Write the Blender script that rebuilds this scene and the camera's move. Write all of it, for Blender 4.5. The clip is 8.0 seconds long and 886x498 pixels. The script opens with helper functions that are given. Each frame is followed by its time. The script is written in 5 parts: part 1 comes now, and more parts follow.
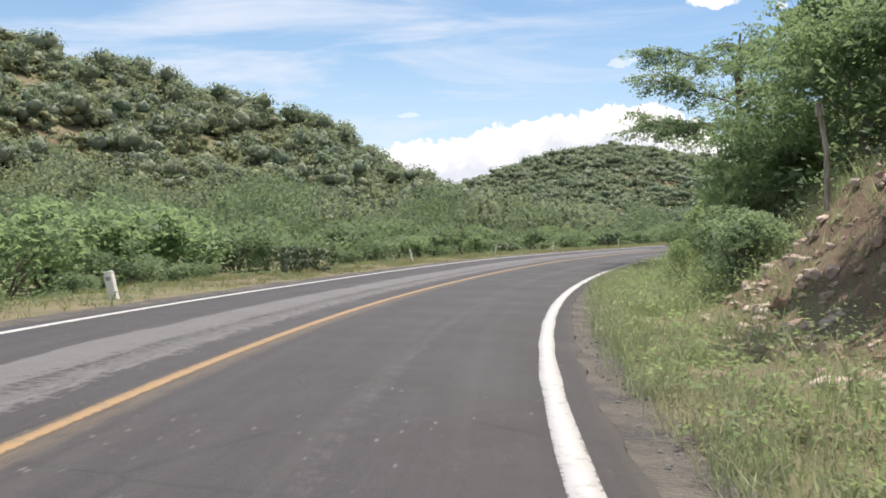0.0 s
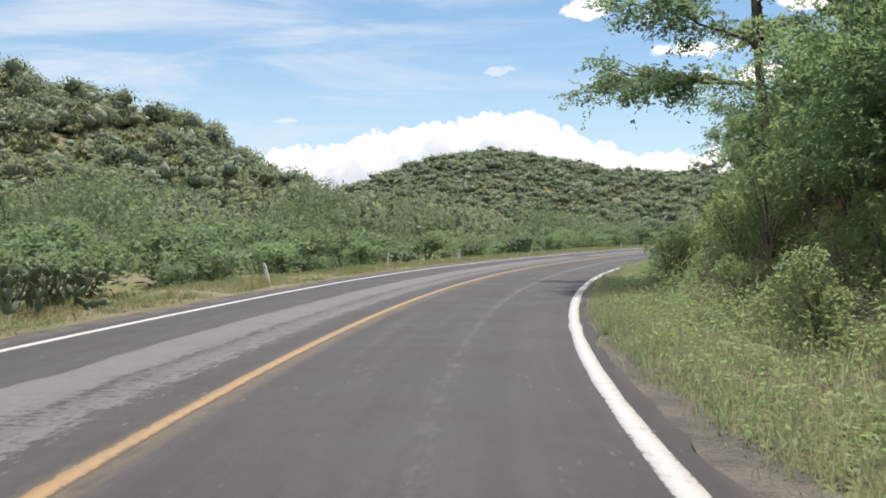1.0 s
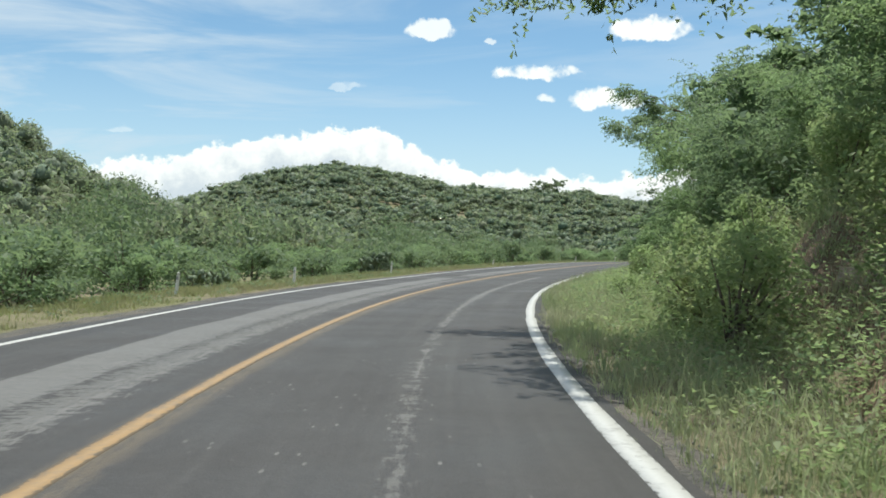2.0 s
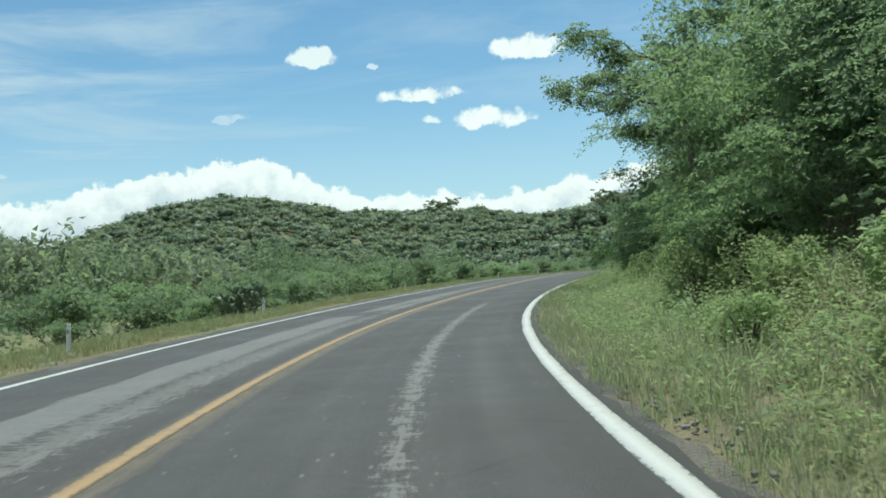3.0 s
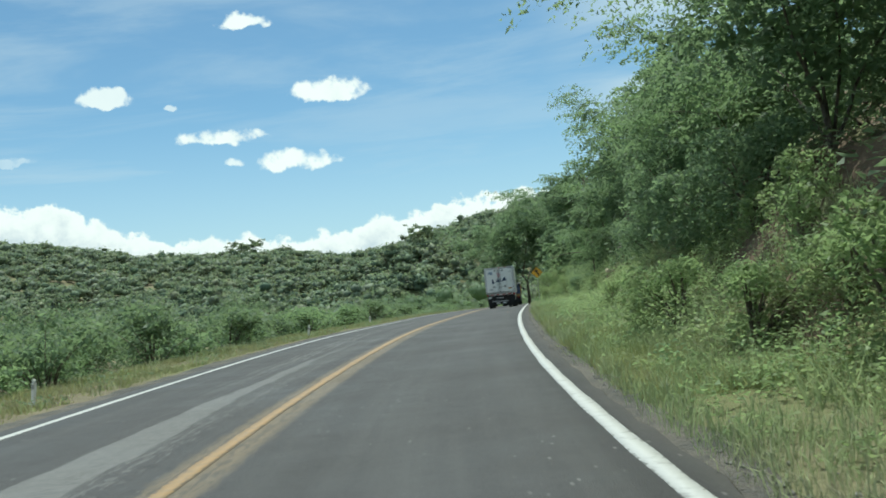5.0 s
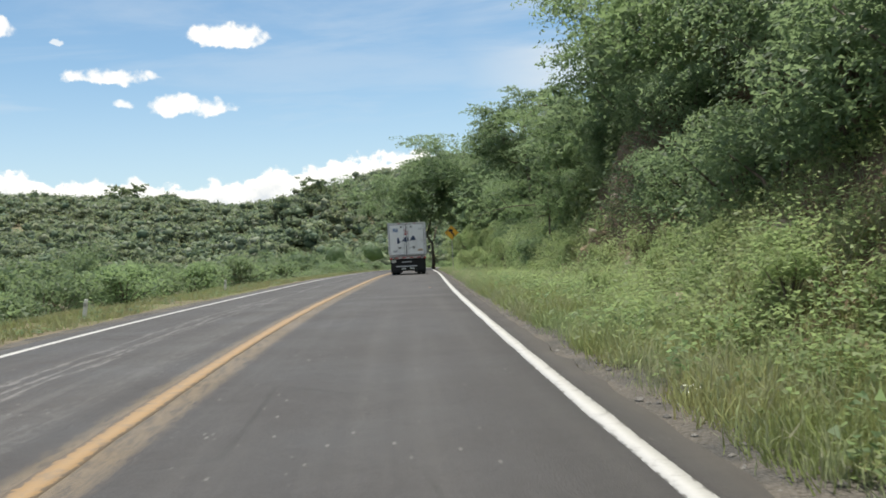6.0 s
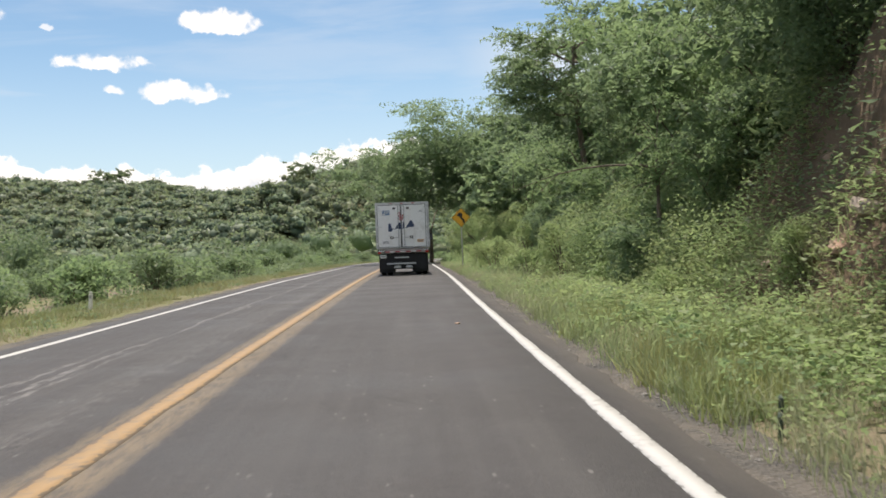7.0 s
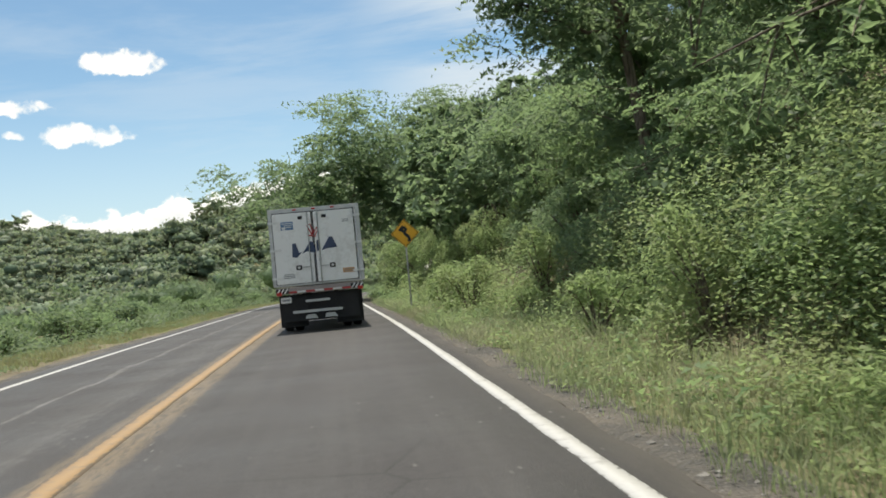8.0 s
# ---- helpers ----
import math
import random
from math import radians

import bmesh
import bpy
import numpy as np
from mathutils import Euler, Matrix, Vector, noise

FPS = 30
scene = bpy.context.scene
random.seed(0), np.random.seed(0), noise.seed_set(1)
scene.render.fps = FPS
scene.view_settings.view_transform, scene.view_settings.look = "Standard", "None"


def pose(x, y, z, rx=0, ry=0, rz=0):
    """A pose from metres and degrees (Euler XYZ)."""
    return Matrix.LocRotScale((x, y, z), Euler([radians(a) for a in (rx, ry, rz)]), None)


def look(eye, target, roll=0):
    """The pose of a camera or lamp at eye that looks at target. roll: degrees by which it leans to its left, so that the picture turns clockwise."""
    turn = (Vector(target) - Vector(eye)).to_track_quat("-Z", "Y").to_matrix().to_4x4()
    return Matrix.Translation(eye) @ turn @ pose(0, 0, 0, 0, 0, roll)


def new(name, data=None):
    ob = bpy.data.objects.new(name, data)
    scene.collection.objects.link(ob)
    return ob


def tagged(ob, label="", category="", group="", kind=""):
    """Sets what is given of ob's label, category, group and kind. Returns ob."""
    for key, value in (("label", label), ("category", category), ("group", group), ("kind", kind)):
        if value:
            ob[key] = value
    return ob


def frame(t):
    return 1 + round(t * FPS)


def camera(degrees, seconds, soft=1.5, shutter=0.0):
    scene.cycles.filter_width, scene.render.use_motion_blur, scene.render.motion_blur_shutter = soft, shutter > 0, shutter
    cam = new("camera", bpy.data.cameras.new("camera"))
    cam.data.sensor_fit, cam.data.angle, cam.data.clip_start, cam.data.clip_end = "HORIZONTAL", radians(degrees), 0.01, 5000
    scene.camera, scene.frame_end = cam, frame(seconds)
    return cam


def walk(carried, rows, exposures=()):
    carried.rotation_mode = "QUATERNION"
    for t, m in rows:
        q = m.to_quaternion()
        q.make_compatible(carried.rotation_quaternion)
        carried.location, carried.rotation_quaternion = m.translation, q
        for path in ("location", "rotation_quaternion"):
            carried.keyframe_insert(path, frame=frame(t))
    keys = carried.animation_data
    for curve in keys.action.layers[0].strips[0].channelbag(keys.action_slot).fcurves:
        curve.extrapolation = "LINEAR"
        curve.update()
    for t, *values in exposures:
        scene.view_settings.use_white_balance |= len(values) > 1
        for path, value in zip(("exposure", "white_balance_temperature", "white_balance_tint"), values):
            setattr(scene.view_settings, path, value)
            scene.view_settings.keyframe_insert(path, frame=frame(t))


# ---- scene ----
FOV = 50.8
cam = camera(FOV, 8.0, soft=1.7, shutter=0.04)
PATH = [
    (0.0, pose(3.07, -7.05, 1.35, 89.16, -1.05, 3.90)),
    (0.5, pose(2.49, -0.36, 1.35, 89.19, -2.08, -0.06)),
    (1.0, pose(2.38, 6.44, 1.35, 89.65, -0.67, -3.48)),
    (1.5, pose(2.80, 13.37, 1.34, 90.02, -3.20, -9.02)),
    (3.0, pose(7.04, 34.30, 1.43, 92.11, 3.28, -19.32)),
    (3.5, pose(9.54, 41.68, 1.53, 92.27, -0.05, -22.57)),
    (4.0, pose(12.38, 49.15, 1.67, 93.55, 0.33, -28.12)),
    (4.5, pose(15.65, 56.58, 1.89, 94.60, 5.23, -28.47)),
    (6.0, pose(28.20, 78.38, 2.50, 90.86, 2.68, -37.73)),
    (6.5, pose(32.98, 85.35, 2.70, 89.55, 2.45, -39.43)),
    (7.0, pose(37.90, 92.25, 2.86, 90.16, 2.27, -38.28)),
    (7.5, pose(42.92, 99.09, 2.96, 89.82, 4.18, -41.75)),
    (8.0, pose(47.89, 105.98, 2.98, 91.69, 5.39, -43.26)),
]
walk(cam, PATH, exposures=[(0.0, 0.38, 6800, 15), (1.5, 0.25, 6650, 8), (3.0, 0.04, 6150, -8), (4.5, 0.02, 6050, -11), (6.0, 0.20, 6800, 8), (7.0, 0.30, 7050, 13), (8.0, 0.24, 7000, 7)])

# ---- light ----
SUN_AZ, SUN_EL = radians(34), radians(75)   # azimuth from +y towards +x


class Nodes:
    """Short hand for node trees."""

    def __init__(self, tree):
        self.t = tree

    def add(self, kind):
        return self.t.nodes.new(kind)

    def put(self, sock, v):
        if isinstance(v, bpy.types.NodeSocket):
            self.t.links.new(v, sock)
        elif isinstance(v, bpy.types.Node):
            self.t.links.new(v.outputs[0], sock)
        else:
            sock.default_value = v

    def math(self, op, a, b=0.0, c=0.0, clamp=False):
        n = self.add("ShaderNodeMath")
        n.operation, n.use_clamp = op, clamp
        for i, v in enumerate((a, b, c)):
            self.put(n.inputs[i], v)
        return n.outputs[0]

    def vmath(self, op, a, b=(0, 0, 0)):
        n = self.add("ShaderNodeVectorMath")
        n.operation = op
        self.put(n.inputs[0], a)
        self.put(n.inputs[1], b)
        return n.outputs["Value"] if op in ("DOT_PRODUCT", "LENGTH") else n.outputs[0]

    def step(self, v, a, b, lo=0.0, hi=1.0):
        n = self.add("ShaderNodeMapRange")
        n.interpolation_type = "SMOOTHSTEP"
        for i, w in enumerate((v, a, b, lo, hi)):
            self.put(n.inputs[i], w)
        return n.outputs[0]

    def mix(self, f, a, b, mode="MIX"):
        n = self.add("ShaderNodeMix")
        n.data_type, n.blend_type = "RGBA", mode
        self.put(n.inputs[0], f)
        for i, v in ((6, a), (7, b)):
            self.put(n.inputs[i], (*v, 1) if isinstance(v, tuple) and len(v) == 3 else v)
        return n.outputs[2]

    def noise(self, vec, scale, detail=3.0, rough=0.55, distort=0.0):
        n = self.add("ShaderNodeTexNoise")
        if vec is not None:
            self.put(n.inputs["Vector"], vec)
        n.inputs["Scale"].default_value, n.inputs["Detail"].default_value = scale, detail
        n.inputs["Roughness"].default_value, n.inputs["Distortion"].default_value = rough, distort
        return n.outputs[0]


world = bpy.data.worlds.new("sky")
scene.world = world
world.use_nodes = True
wn = Nodes(world.node_tree)
for nd in list(world.node_tree.nodes):
    world.node_tree.nodes.remove(nd)
nishita = wn.add("ShaderNodeTexSky")
nishita.sky_type, nishita.sun_disc = "NISHITA", False
nishita.sun_elevation, nishita.sun_rotation, nishita.altitude = SUN_EL, SUN_AZ, 1200.0
nishita.air_density, nishita.dust_density, nishita.ozone_density = 1.0, 1.2, 1.5
way = wn.add("ShaderNodeTexCoord").outputs["Generated"]
sep = wn.add("ShaderNodeSeparateXYZ")
wn.put(sep.inputs[0], way)
az = wn.math("MULTIPLY", wn.math("ARCTAN2", sep.outputs[0], sep.outputs[1]), 57.2958)
el = wn.math("MULTIPLY", wn.math("ARCSINE", sep.outputs[2]), 57.2958)
n_big = wn.noise(way, 22.0, 3.0, 0.5)
n_fine = wn.noise(way, 75.0, 6.0, 0.6)
ragged = wn.math("ADD", wn.math("MULTIPLY", wn.math("SUBTRACT", n_big, 0.5), 4.5), wn.math("MULTIPLY", wn.math("SUBTRACT", n_fine, 0.5), 4.2))
soft_rag = wn.math("ADD", wn.math("MULTIPLY", wn.math("SUBTRACT", n_big, 0.5), 4.5), wn.math("MULTIPLY", wn.math("SUBTRACT", n_fine, 0.5), 3.4))
# bank of cumulus behind the hills: its top, in degrees over azimuth
top = wn.add("ShaderNodeFloatCurve")
curve = top.mapping.curves[0]
for a, e in ((-40, 4.0), (-14, 4.6), (-9, 5.2), (-5, 5.8), (0, 6.8), (4, 7.6), (8, 8.0), (11, 7.0), (14, 5.9), (17, 5.6), (22, 5.4), (30, 6.4), (34, 6.8), (45, 6.0)):
    curve.points.new((a + 60) / 120, e / 12)
curve.points.remove(curve.points[0])
top.mapping.update()
wn.put(top.inputs["Value"], wn.math("DIVIDE", wn.math("ADD", az, 60.0), 120.0, clamp=True))
bank_top = wn.math("ADD", wn.math("MULTIPLY", top.outputs[0], 12.0), wn.math("MULTIPLY", ragged, 0.5))
bank = wn.step(wn.math("SUBTRACT", bank_top, el), -0.05, 0.35)
mask = bank
shade = wn.step(wn.math("SUBTRACT", bank_top, el), 0.0, 3.2)
warp_x = wn.math("MULTIPLY", wn.math("SUBTRACT", wn.noise(wn.vmath("ADD", way, (3.1, 0, 0)), 24.0, 3.0, 0.5), 0.5), 3.2)
warp_y = wn.math("MULTIPLY", wn.math("SUBTRACT", wn.noise(wn.vmath("ADD", way, (0, 5.3, 0)), 36.0, 3.0, 0.55), 0.5), 1.5)
az_w, el_w = wn.math("SUBTRACT", wn.math("ADD", az, warp_x), 0.8), wn.math("ADD", el, warp_y)
# single small clouds: azimuth, elevation, half width, half height
for a, e, w, h, thick in ((22.3, 9.7, 3.0, 0.95, 1.0), (17.7, 11.4, 2.7, 0.75, 1.0), (24.3, 13.7, 2.2, 1.0, 1.0), (11.3, 13.8, 1.7, 0.8, 0.85), (18.4, 9.9, 0.75, 0.5, 0.8),
                          (5.8, 10.4, 1.1, 0.35, 0.35), (15.2, 13.3, 0.5, 0.3, 0.6), (19.8, 18.2, 1.8, 0.75, 1.0), (-7, 7.3, 1.2, 0.3, 0.3), (35.8, 18.9, 1.6, 0.6, 1.0)):
    dx = wn.math("DIVIDE", wn.math("SUBTRACT", az_w, a), w)
    dy = wn.math("DIVIDE", wn.math("SUBTRACT", el_w, e), h)
    low = wn.math("MULTIPLY", wn.math("MINIMUM", dy, 0.0), 1.9)
    r2 = wn.math("ADD", wn.math("MULTIPLY", dx, dx), wn.math("ADD", wn.math("MULTIPLY", dy, dy), wn.math("MULTIPLY", low, low)))
    v = wn.math("ADD", wn.math("SUBTRACT", 0.95, r2), wn.math("MULTIPLY", soft_rag, 0.5))
    mask = wn.math("MAXIMUM", mask, wn.step(v, 0.0, 0.7, 0.0, thick))
# scattered cumulus over the rest of the sky, unseen, added to brighten shaded sides
plane = wn.vmath("SCALE", way)
plane.node.inputs["Scale"].default_value = 1.0
wn.put(plane.node.inputs["Scale"], wn.math("DIVIDE", 1.0, wn.math("ADD", wn.math("ABSOLUTE", sep.outputs[2]), 0.2)))
fields = wn.step(wn.noise(plane, 1.7, 6.0, 0.6, 0.3), 0.45, 0.60)
mask = wn.math("MAXIMUM", mask, wn.math("MULTIPLY", fields, wn.step(el, 23.0, 31.0)))
# thin high veil in streaks, denser to the west and the east
flat = wn.add("ShaderNodeCombineXYZ")
wn.put(flat.inputs[0], wn.math("MULTIPLY", az, 0.045))
wn.put(flat.inputs[1], wn.math("ADD", wn.math("MULTIPLY", el, 0.30), wn.math("MULTIPLY", az, -0.012)))
strands = wn.noise(flat, 1.0, 6.0, 0.6, 0.5)
west = wn.step(az, 22.0, -14.0, 0.28, 0.85)
east = wn.step(az, 36.0, 47.0, 0.0, 0.9)
veil = wn.math("MAXIMUM", wn.math("MULTIPLY", wn.step(strands, 0.40, 0.68), west), wn.math("MULTIPLY", wn.step(strands, 0.30, 0.60), east))
haze = wn.step(el, 14.0, 2.0, 0.0, 0.45)
veil = wn.math("MAXIMUM", veil, haze)
blue = wn.mix(1.0, nishita.outputs[0], (0.105, 0.122, 0.122), "MULTIPLY")
with_veil = wn.mix(veil, blue, (0.62, 0.70, 0.80))
billow = wn.step(wn.math("ADD", wn.math("MULTIPLY", shade, 0.55), wn.math("MULTIPLY", wn.noise(way, 34.0, 5.0, 0.6), 0.75)), 0.35, 0.95)
cloud = wn.mix(billow, (0.98, 0.98, 0.98), (0.60, 0.66, 0.74))
sky_col = wn.mix(mask, with_veil, cloud)
bg = wn.add("ShaderNodeBackground")
wn.put(bg.inputs[0], sky_col)
bg.inputs[1].default_value = 1.0
wn.put(wn.add("ShaderNodeOutputWorld").inputs[0], bg)

sun = new("sun", bpy.data.lights.new("sun", "SUN"))
sun.data.energy, sun.data.angle, sun.data.color = 5.0, radians(0.6), (1.0, 0.95, 0.88)
sun_dir = Vector((math.sin(SUN_AZ) * math.cos(SUN_EL), math.cos(SUN_AZ) * math.cos(SUN_EL), math.sin(SUN_EL)))
sun.matrix_world = look(sun_dir * 300, (0, 0, 0))

# ---- materials ----


def material(name):
    m = bpy.data.materials.new(name)
    m.use_nodes = True
    n = Nodes(m.node_tree)
    return m, n, m.node_tree.nodes["Principled BSDF"]


def simple(name, col, rough=0.6, metal=0.0, vary=0.15, scale=6.0, bump=0.0, dirt=None, dirt_amount=0.5):
    """Paint, metal, plastic: a base colour with grain and blotches of wear."""
    m, n, p = material(name)
    co = n.add("ShaderNodeTexCoord").outputs["Object"]
    big, small = n.noise(co, scale, 4.0), n.noise(co, scale * 9, 3.0)
    dark = tuple(c * (1 - vary) for c in col)
    c = n.mix(n.step(big, 0.3, 0.7), dark, col)
    if dirt:
        c = n.mix(n.math("MULTIPLY", n.step(n.math("ADD", big, n.math("MULTIPLY", small, 0.5)), 0.72, 1.0), dirt_amount), c, dirt)
    n.put(p.inputs["Base Color"], c)
    n.put(p.inputs["Roughness"], n.step(small, 0.2, 0.8, max(0.03, rough - 0.08), min(1.0, rough + 0.08)))
    p.inputs["Metallic"].default_value = metal
    if bump:
        b = n.add("ShaderNodeBump")
        b.inputs["Distance"].default_value = bump
        n.put(b.inputs["Height"], small)
        n.put(p.inputs["Normal"], b)
    return m


def foliage(name, tones, scale=0.35, gloss=0.55, through_leaf=0.58):
    """Leaves: three tones mixed leaf by leaf and in patches; light passes through them."""
    m, n, p = material(name)
    geo = n.add("ShaderNodeNewGeometry")
    info = n.add("ShaderNodeObjectInfo")
    patch = n.noise(geo.outputs["Position"], scale, 3.0)
    rnd = n.math("ADD", n.math("MULTIPLY", geo.outputs["Random Per Island"], 0.65), n.math("MULTIPLY", info.outputs["Random"], 0.35))
    c = n.mix(rnd, tones[0], tones[1])
    c = n.mix(n.step(patch, 0.42, 0.68), c, tones[2])
    n.put(p.inputs["Base Color"], c)
    p.inputs["Roughness"].default_value = gloss
    p.inputs["Specular IOR Level"].default_value = 0.35
    tr = n.add("ShaderNodeBsdfTranslucent")
    n.put(tr.inputs[0], n.mix(0.5, c, (0.33, 0.43, 0.20)))
    ms = n.add("ShaderNodeMixShader")
    ms.inputs[0].default_value = through_leaf
    n.put(ms.inputs[1], p.outputs[0])
    n.put(ms.inputs[2], tr.outputs[0])
    n.put(m.node_tree.nodes["Material Output"].inputs[0], ms.outputs[0])
    return m


def asphalt_material():
    """Dark asphalt; u is metres right of the yellow line, v metres along the road. Pale worn strips along the wheel tracks."""
    m, n, p = material("asphalt")
    uv = n.add("ShaderNodeUVMap")
    uv.uv_map = "road"
    s = n.add("ShaderNodeSeparateXYZ")
    n.put(s.inputs[0], uv)
    u, v = s.outputs[0], s.outputs[1]
    geo = n.add("ShaderNodeNewGeometry").outputs["Position"]
    grain = n.noise(geo, 60.0, 2.0, 0.7)
    blot = n.noise(geo, 0.5, 5.0, 0.6)
    c = n.mix(n.step(blot, 0.3, 0.7), (0.0190, 0.0175, 0.0186), (0.0290, 0.0268, 0.0280))
    c = n.mix(n.step(grain, 0.35, 0.7, 0.0, 0.6), c, (0.057, 0.053, 0.054))
    chips = n.add("ShaderNodeTexVoronoi")
    n.put(chips.inputs["Vector"], geo)
    chips.inputs["Scale"].default_value = 7.0
    chip = n.math("MULTIPLY", n.step(chips.outputs["Distance"], 0.10, 0.05), n.step(n.noise(geo, 1.3, 2.0), 0.5, 0.62))
    c = n.mix(n.math("MULTIPLY", chip, 0.6), c, (0.14, 0.135, 0.13))
    streak = n.add("ShaderNodeCombineXYZ")
    n.put(streak.inputs[0], n.math("MULTIPLY", u, 9.0))
    n.put(streak.inputs[1], n.math("MULTIPLY", v, 2.6))
    flecks = n.add("ShaderNodeTexVoronoi")
    n.put(flecks.inputs["Vector"], streak)
    flecks.inputs["Scale"].default_value = 0.9
    fleck = n.math("MULTIPLY", n.step(flecks.outputs["Distance"], 0.16, 0.06), n.step(n.noise(geo, 0.55, 3.0), 0.42, 0.60))
    c = n.mix(n.math("MULTIPLY", fleck, 0.85), c, (0.15, 0.145, 0.14))
    mott = n.noise(geo, 9.0, 4.0, 0.75)
    c = n.mix(n.step(mott, 0.42, 0.70, 0.0, 0.55), c, n.mix(0.5, c, (0.012, 0.012, 0.013)))
    # thin wandering cracks
    cells = n.add("ShaderNodeTexVoronoi")
    cells.feature = "DISTANCE_TO_EDGE"
    n.put(cells.inputs["Vector"], n.vmath("ADD", geo, n.vmath("MULTIPLY", n.add("ShaderNodeTexNoise").outputs["Color"], (1.2, 1.2, 0))))
    cells.inputs["Scale"].default_value = 0.32
    crack = n.math("MULTIPLY", n.step(cells.outputs["Distance"], 0.008, 0.003), n.step(n.noise(geo, 0.25, 2.0), 0.48, 0.6))
    c = n.mix(n.math("MULTIPLY", crack, 0.55), c, (0.012, 0.012, 0.012))
    sweep = n.add("ShaderNodeCombineXYZ")
    n.put(sweep.inputs[0], n.math("MULTIPLY", u, 2.2))
    n.put(sweep.inputs[1], n.math("MULTIPLY", v, 0.05))
    c = n.mix(n.step(n.noise(sweep, 1.4, 5.0, 0.65), 0.4, 0.75), c, n.mix(0.32, c, (0.075, 0.072, 0.070)))
    long = n.add("ShaderNodeCombineXYZ")
    n.put(long.inputs[0], n.math("MULTIPLY", u, 1.6))
    n.put(long.inputs[1], n.math("MULTIPLY", v, 0.16))
    rag = n.noise(long, 2.2, 6.0, 0.7)
    fine = n.add("ShaderNodeCombineXYZ")
    n.put(fine.inputs[0], n.math("MULTIPLY", u, 5.0))
    n.put(fine.inputs[1], n.math("MULTIPLY", v, 0.9))
    crumb = n.noise(fine, 2.5, 5.0, 0.75)
    # two patch strips in the far lane, one ending where the other begins
    ripple = n.add("ShaderNodeCombineXYZ")
    n.put(ripple.inputs[0], n.math("MULTIPLY", u, 1.5))
    n.put(ripple.inputs[1], n.math("MULTIPLY", v, 3.2))
    dash = n.noise(ripple, 2.6, 4.0, 0.7)
    skew = n.math("ADD", v, n.math("MULTIPLY", u, -0.9))
    first = n.math("SUBTRACT", 0.40, n.math("ABSOLUTE", n.math("ADD", u, 1.58)))
    first = n.step(n.math("ADD", first, n.math("MULTIPLY", n.math("SUBTRACT", rag, 0.5), 0.55)), -0.02, 0.05)
    first = n.math("MULTIPLY", first, n.step(skew, 63.2, 63.5, 1.0, 0.0))
    taper = n.step(v, 66.0, 92.0, 0.50, 0.10)
    second = n.math("SUBTRACT", taper, n.math("ABSOLUTE", n.math("ADD", u, 1.22)))
    second = n.step(n.math("ADD", second, n.math("MULTIPLY", n.math("SUBTRACT", rag, 0.5), 0.5)), -0.02, 0.06)
    second = n.math("MULTIPLY", second, n.math("MULTIPLY", n.step(skew, 65.1, 65.3), n.step(v, 84.0, 100.0, 1.0, 0.0)))
    pale = n.mix(n.step(mott, 0.35, 0.7), (0.105, 0.103, 0.102), (0.135, 0.132, 0.130))
    c = n.mix(n.math("MULTIPLY", n.math("MAXIMUM", first, second), 0.9), c, pale)
    # crumbled edge beside them: dark breaks and pale flakes
    band = n.math("SUBTRACT", 0.36, n.math("ABSOLUTE", n.math("ADD", u, 0.94)))
    flakes = n.step(n.math("ADD", band, n.math("MULTIPLY", n.math("SUBTRACT", dash, 0.5), 1.5)), 0.06, 0.16)
    c = n.mix(n.math("MULTIPLY", flakes, n.step(v, 56.0, 63.0, 0.75, 0.15)), c, (0.112, 0.109, 0.106))
    band = n.math("SUBTRACT", 0.30, n.math("ABSOLUTE", n.math("ADD", u, 1.10)))
    breaks = n.step(n.math("ADD", band, n.math("MULTIPLY", n.math("SUBTRACT", n.noise(ripple, 4.4, 4.0, 0.7), 0.5), 2.4)), 0.26, 0.36)
    c = n.mix(n.math("MULTIPLY", breaks, n.step(v, 66.0, 80.0, 0.9, 0.15)), c, (0.020, 0.019, 0.019))
    band = n.math("SUBTRACT", 0.34, n.math("ABSOLUTE", n.math("ADD", u, 0.72)))
    side = n.step(n.math("ADD", band, n.math("MULTIPLY", n.math("SUBTRACT", crumb, 0.5), 2.0)), 0.26, 0.40)
    c = n.mix(n.math("MULTIPLY", side, n.step(v, 60.0, 90.0, 0.8, 0.25)), c, (0.125, 0.121, 0.118))
    # fine parallel tears farther on
    for at, wide in ((-2.05, 0.035), (-1.80, 0.05), (-1.62, 0.03)):
        tear = n.math("SUBTRACT", wide, n.math("ABSOLUTE", n.math("SUBTRACT", n.math("ADD", u, n.math("MULTIPLY", n.math("SUBTRACT", rag, 0.5), 0.7)), at)))
        tear = n.math("MULTIPLY", n.step(tear, -0.02, 0.02), n.math("MULTIPLY", n.math("MULTIPLY", n.step(v, 80.0, 92.0), 1.0 if at == -1.80 else n.step(v, 112.0, 118.0, 1.0, 0.0)), n.step(crumb, 0.42, 0.56, 0.05, 0.9)))
        c = n.mix(tear, c, (0.13, 0.125, 0.122))
    # worn track of the near lane
    near = n.step(n.math("ADD", n.math("SUBTRACT", n.step(v, 36.0, 48.0, 0.10, 0.17), n.math("ABSOLUTE", n.math("SUBTRACT", u, 1.97))), n.math("MULTIPLY", n.math("SUBTRACT", n.math("ADD", n.math("MULTIPLY", crumb, 0.6), n.math("MULTIPLY", dash, 0.4)), 0.5), 1.35)), 0.02, 0.16)
    where = n.math("MULTIPLY", n.step(v, 12.0, 40.0, 0.25, 1.0), n.step(v, 64.0, 67.0, 1.0, 0.06))
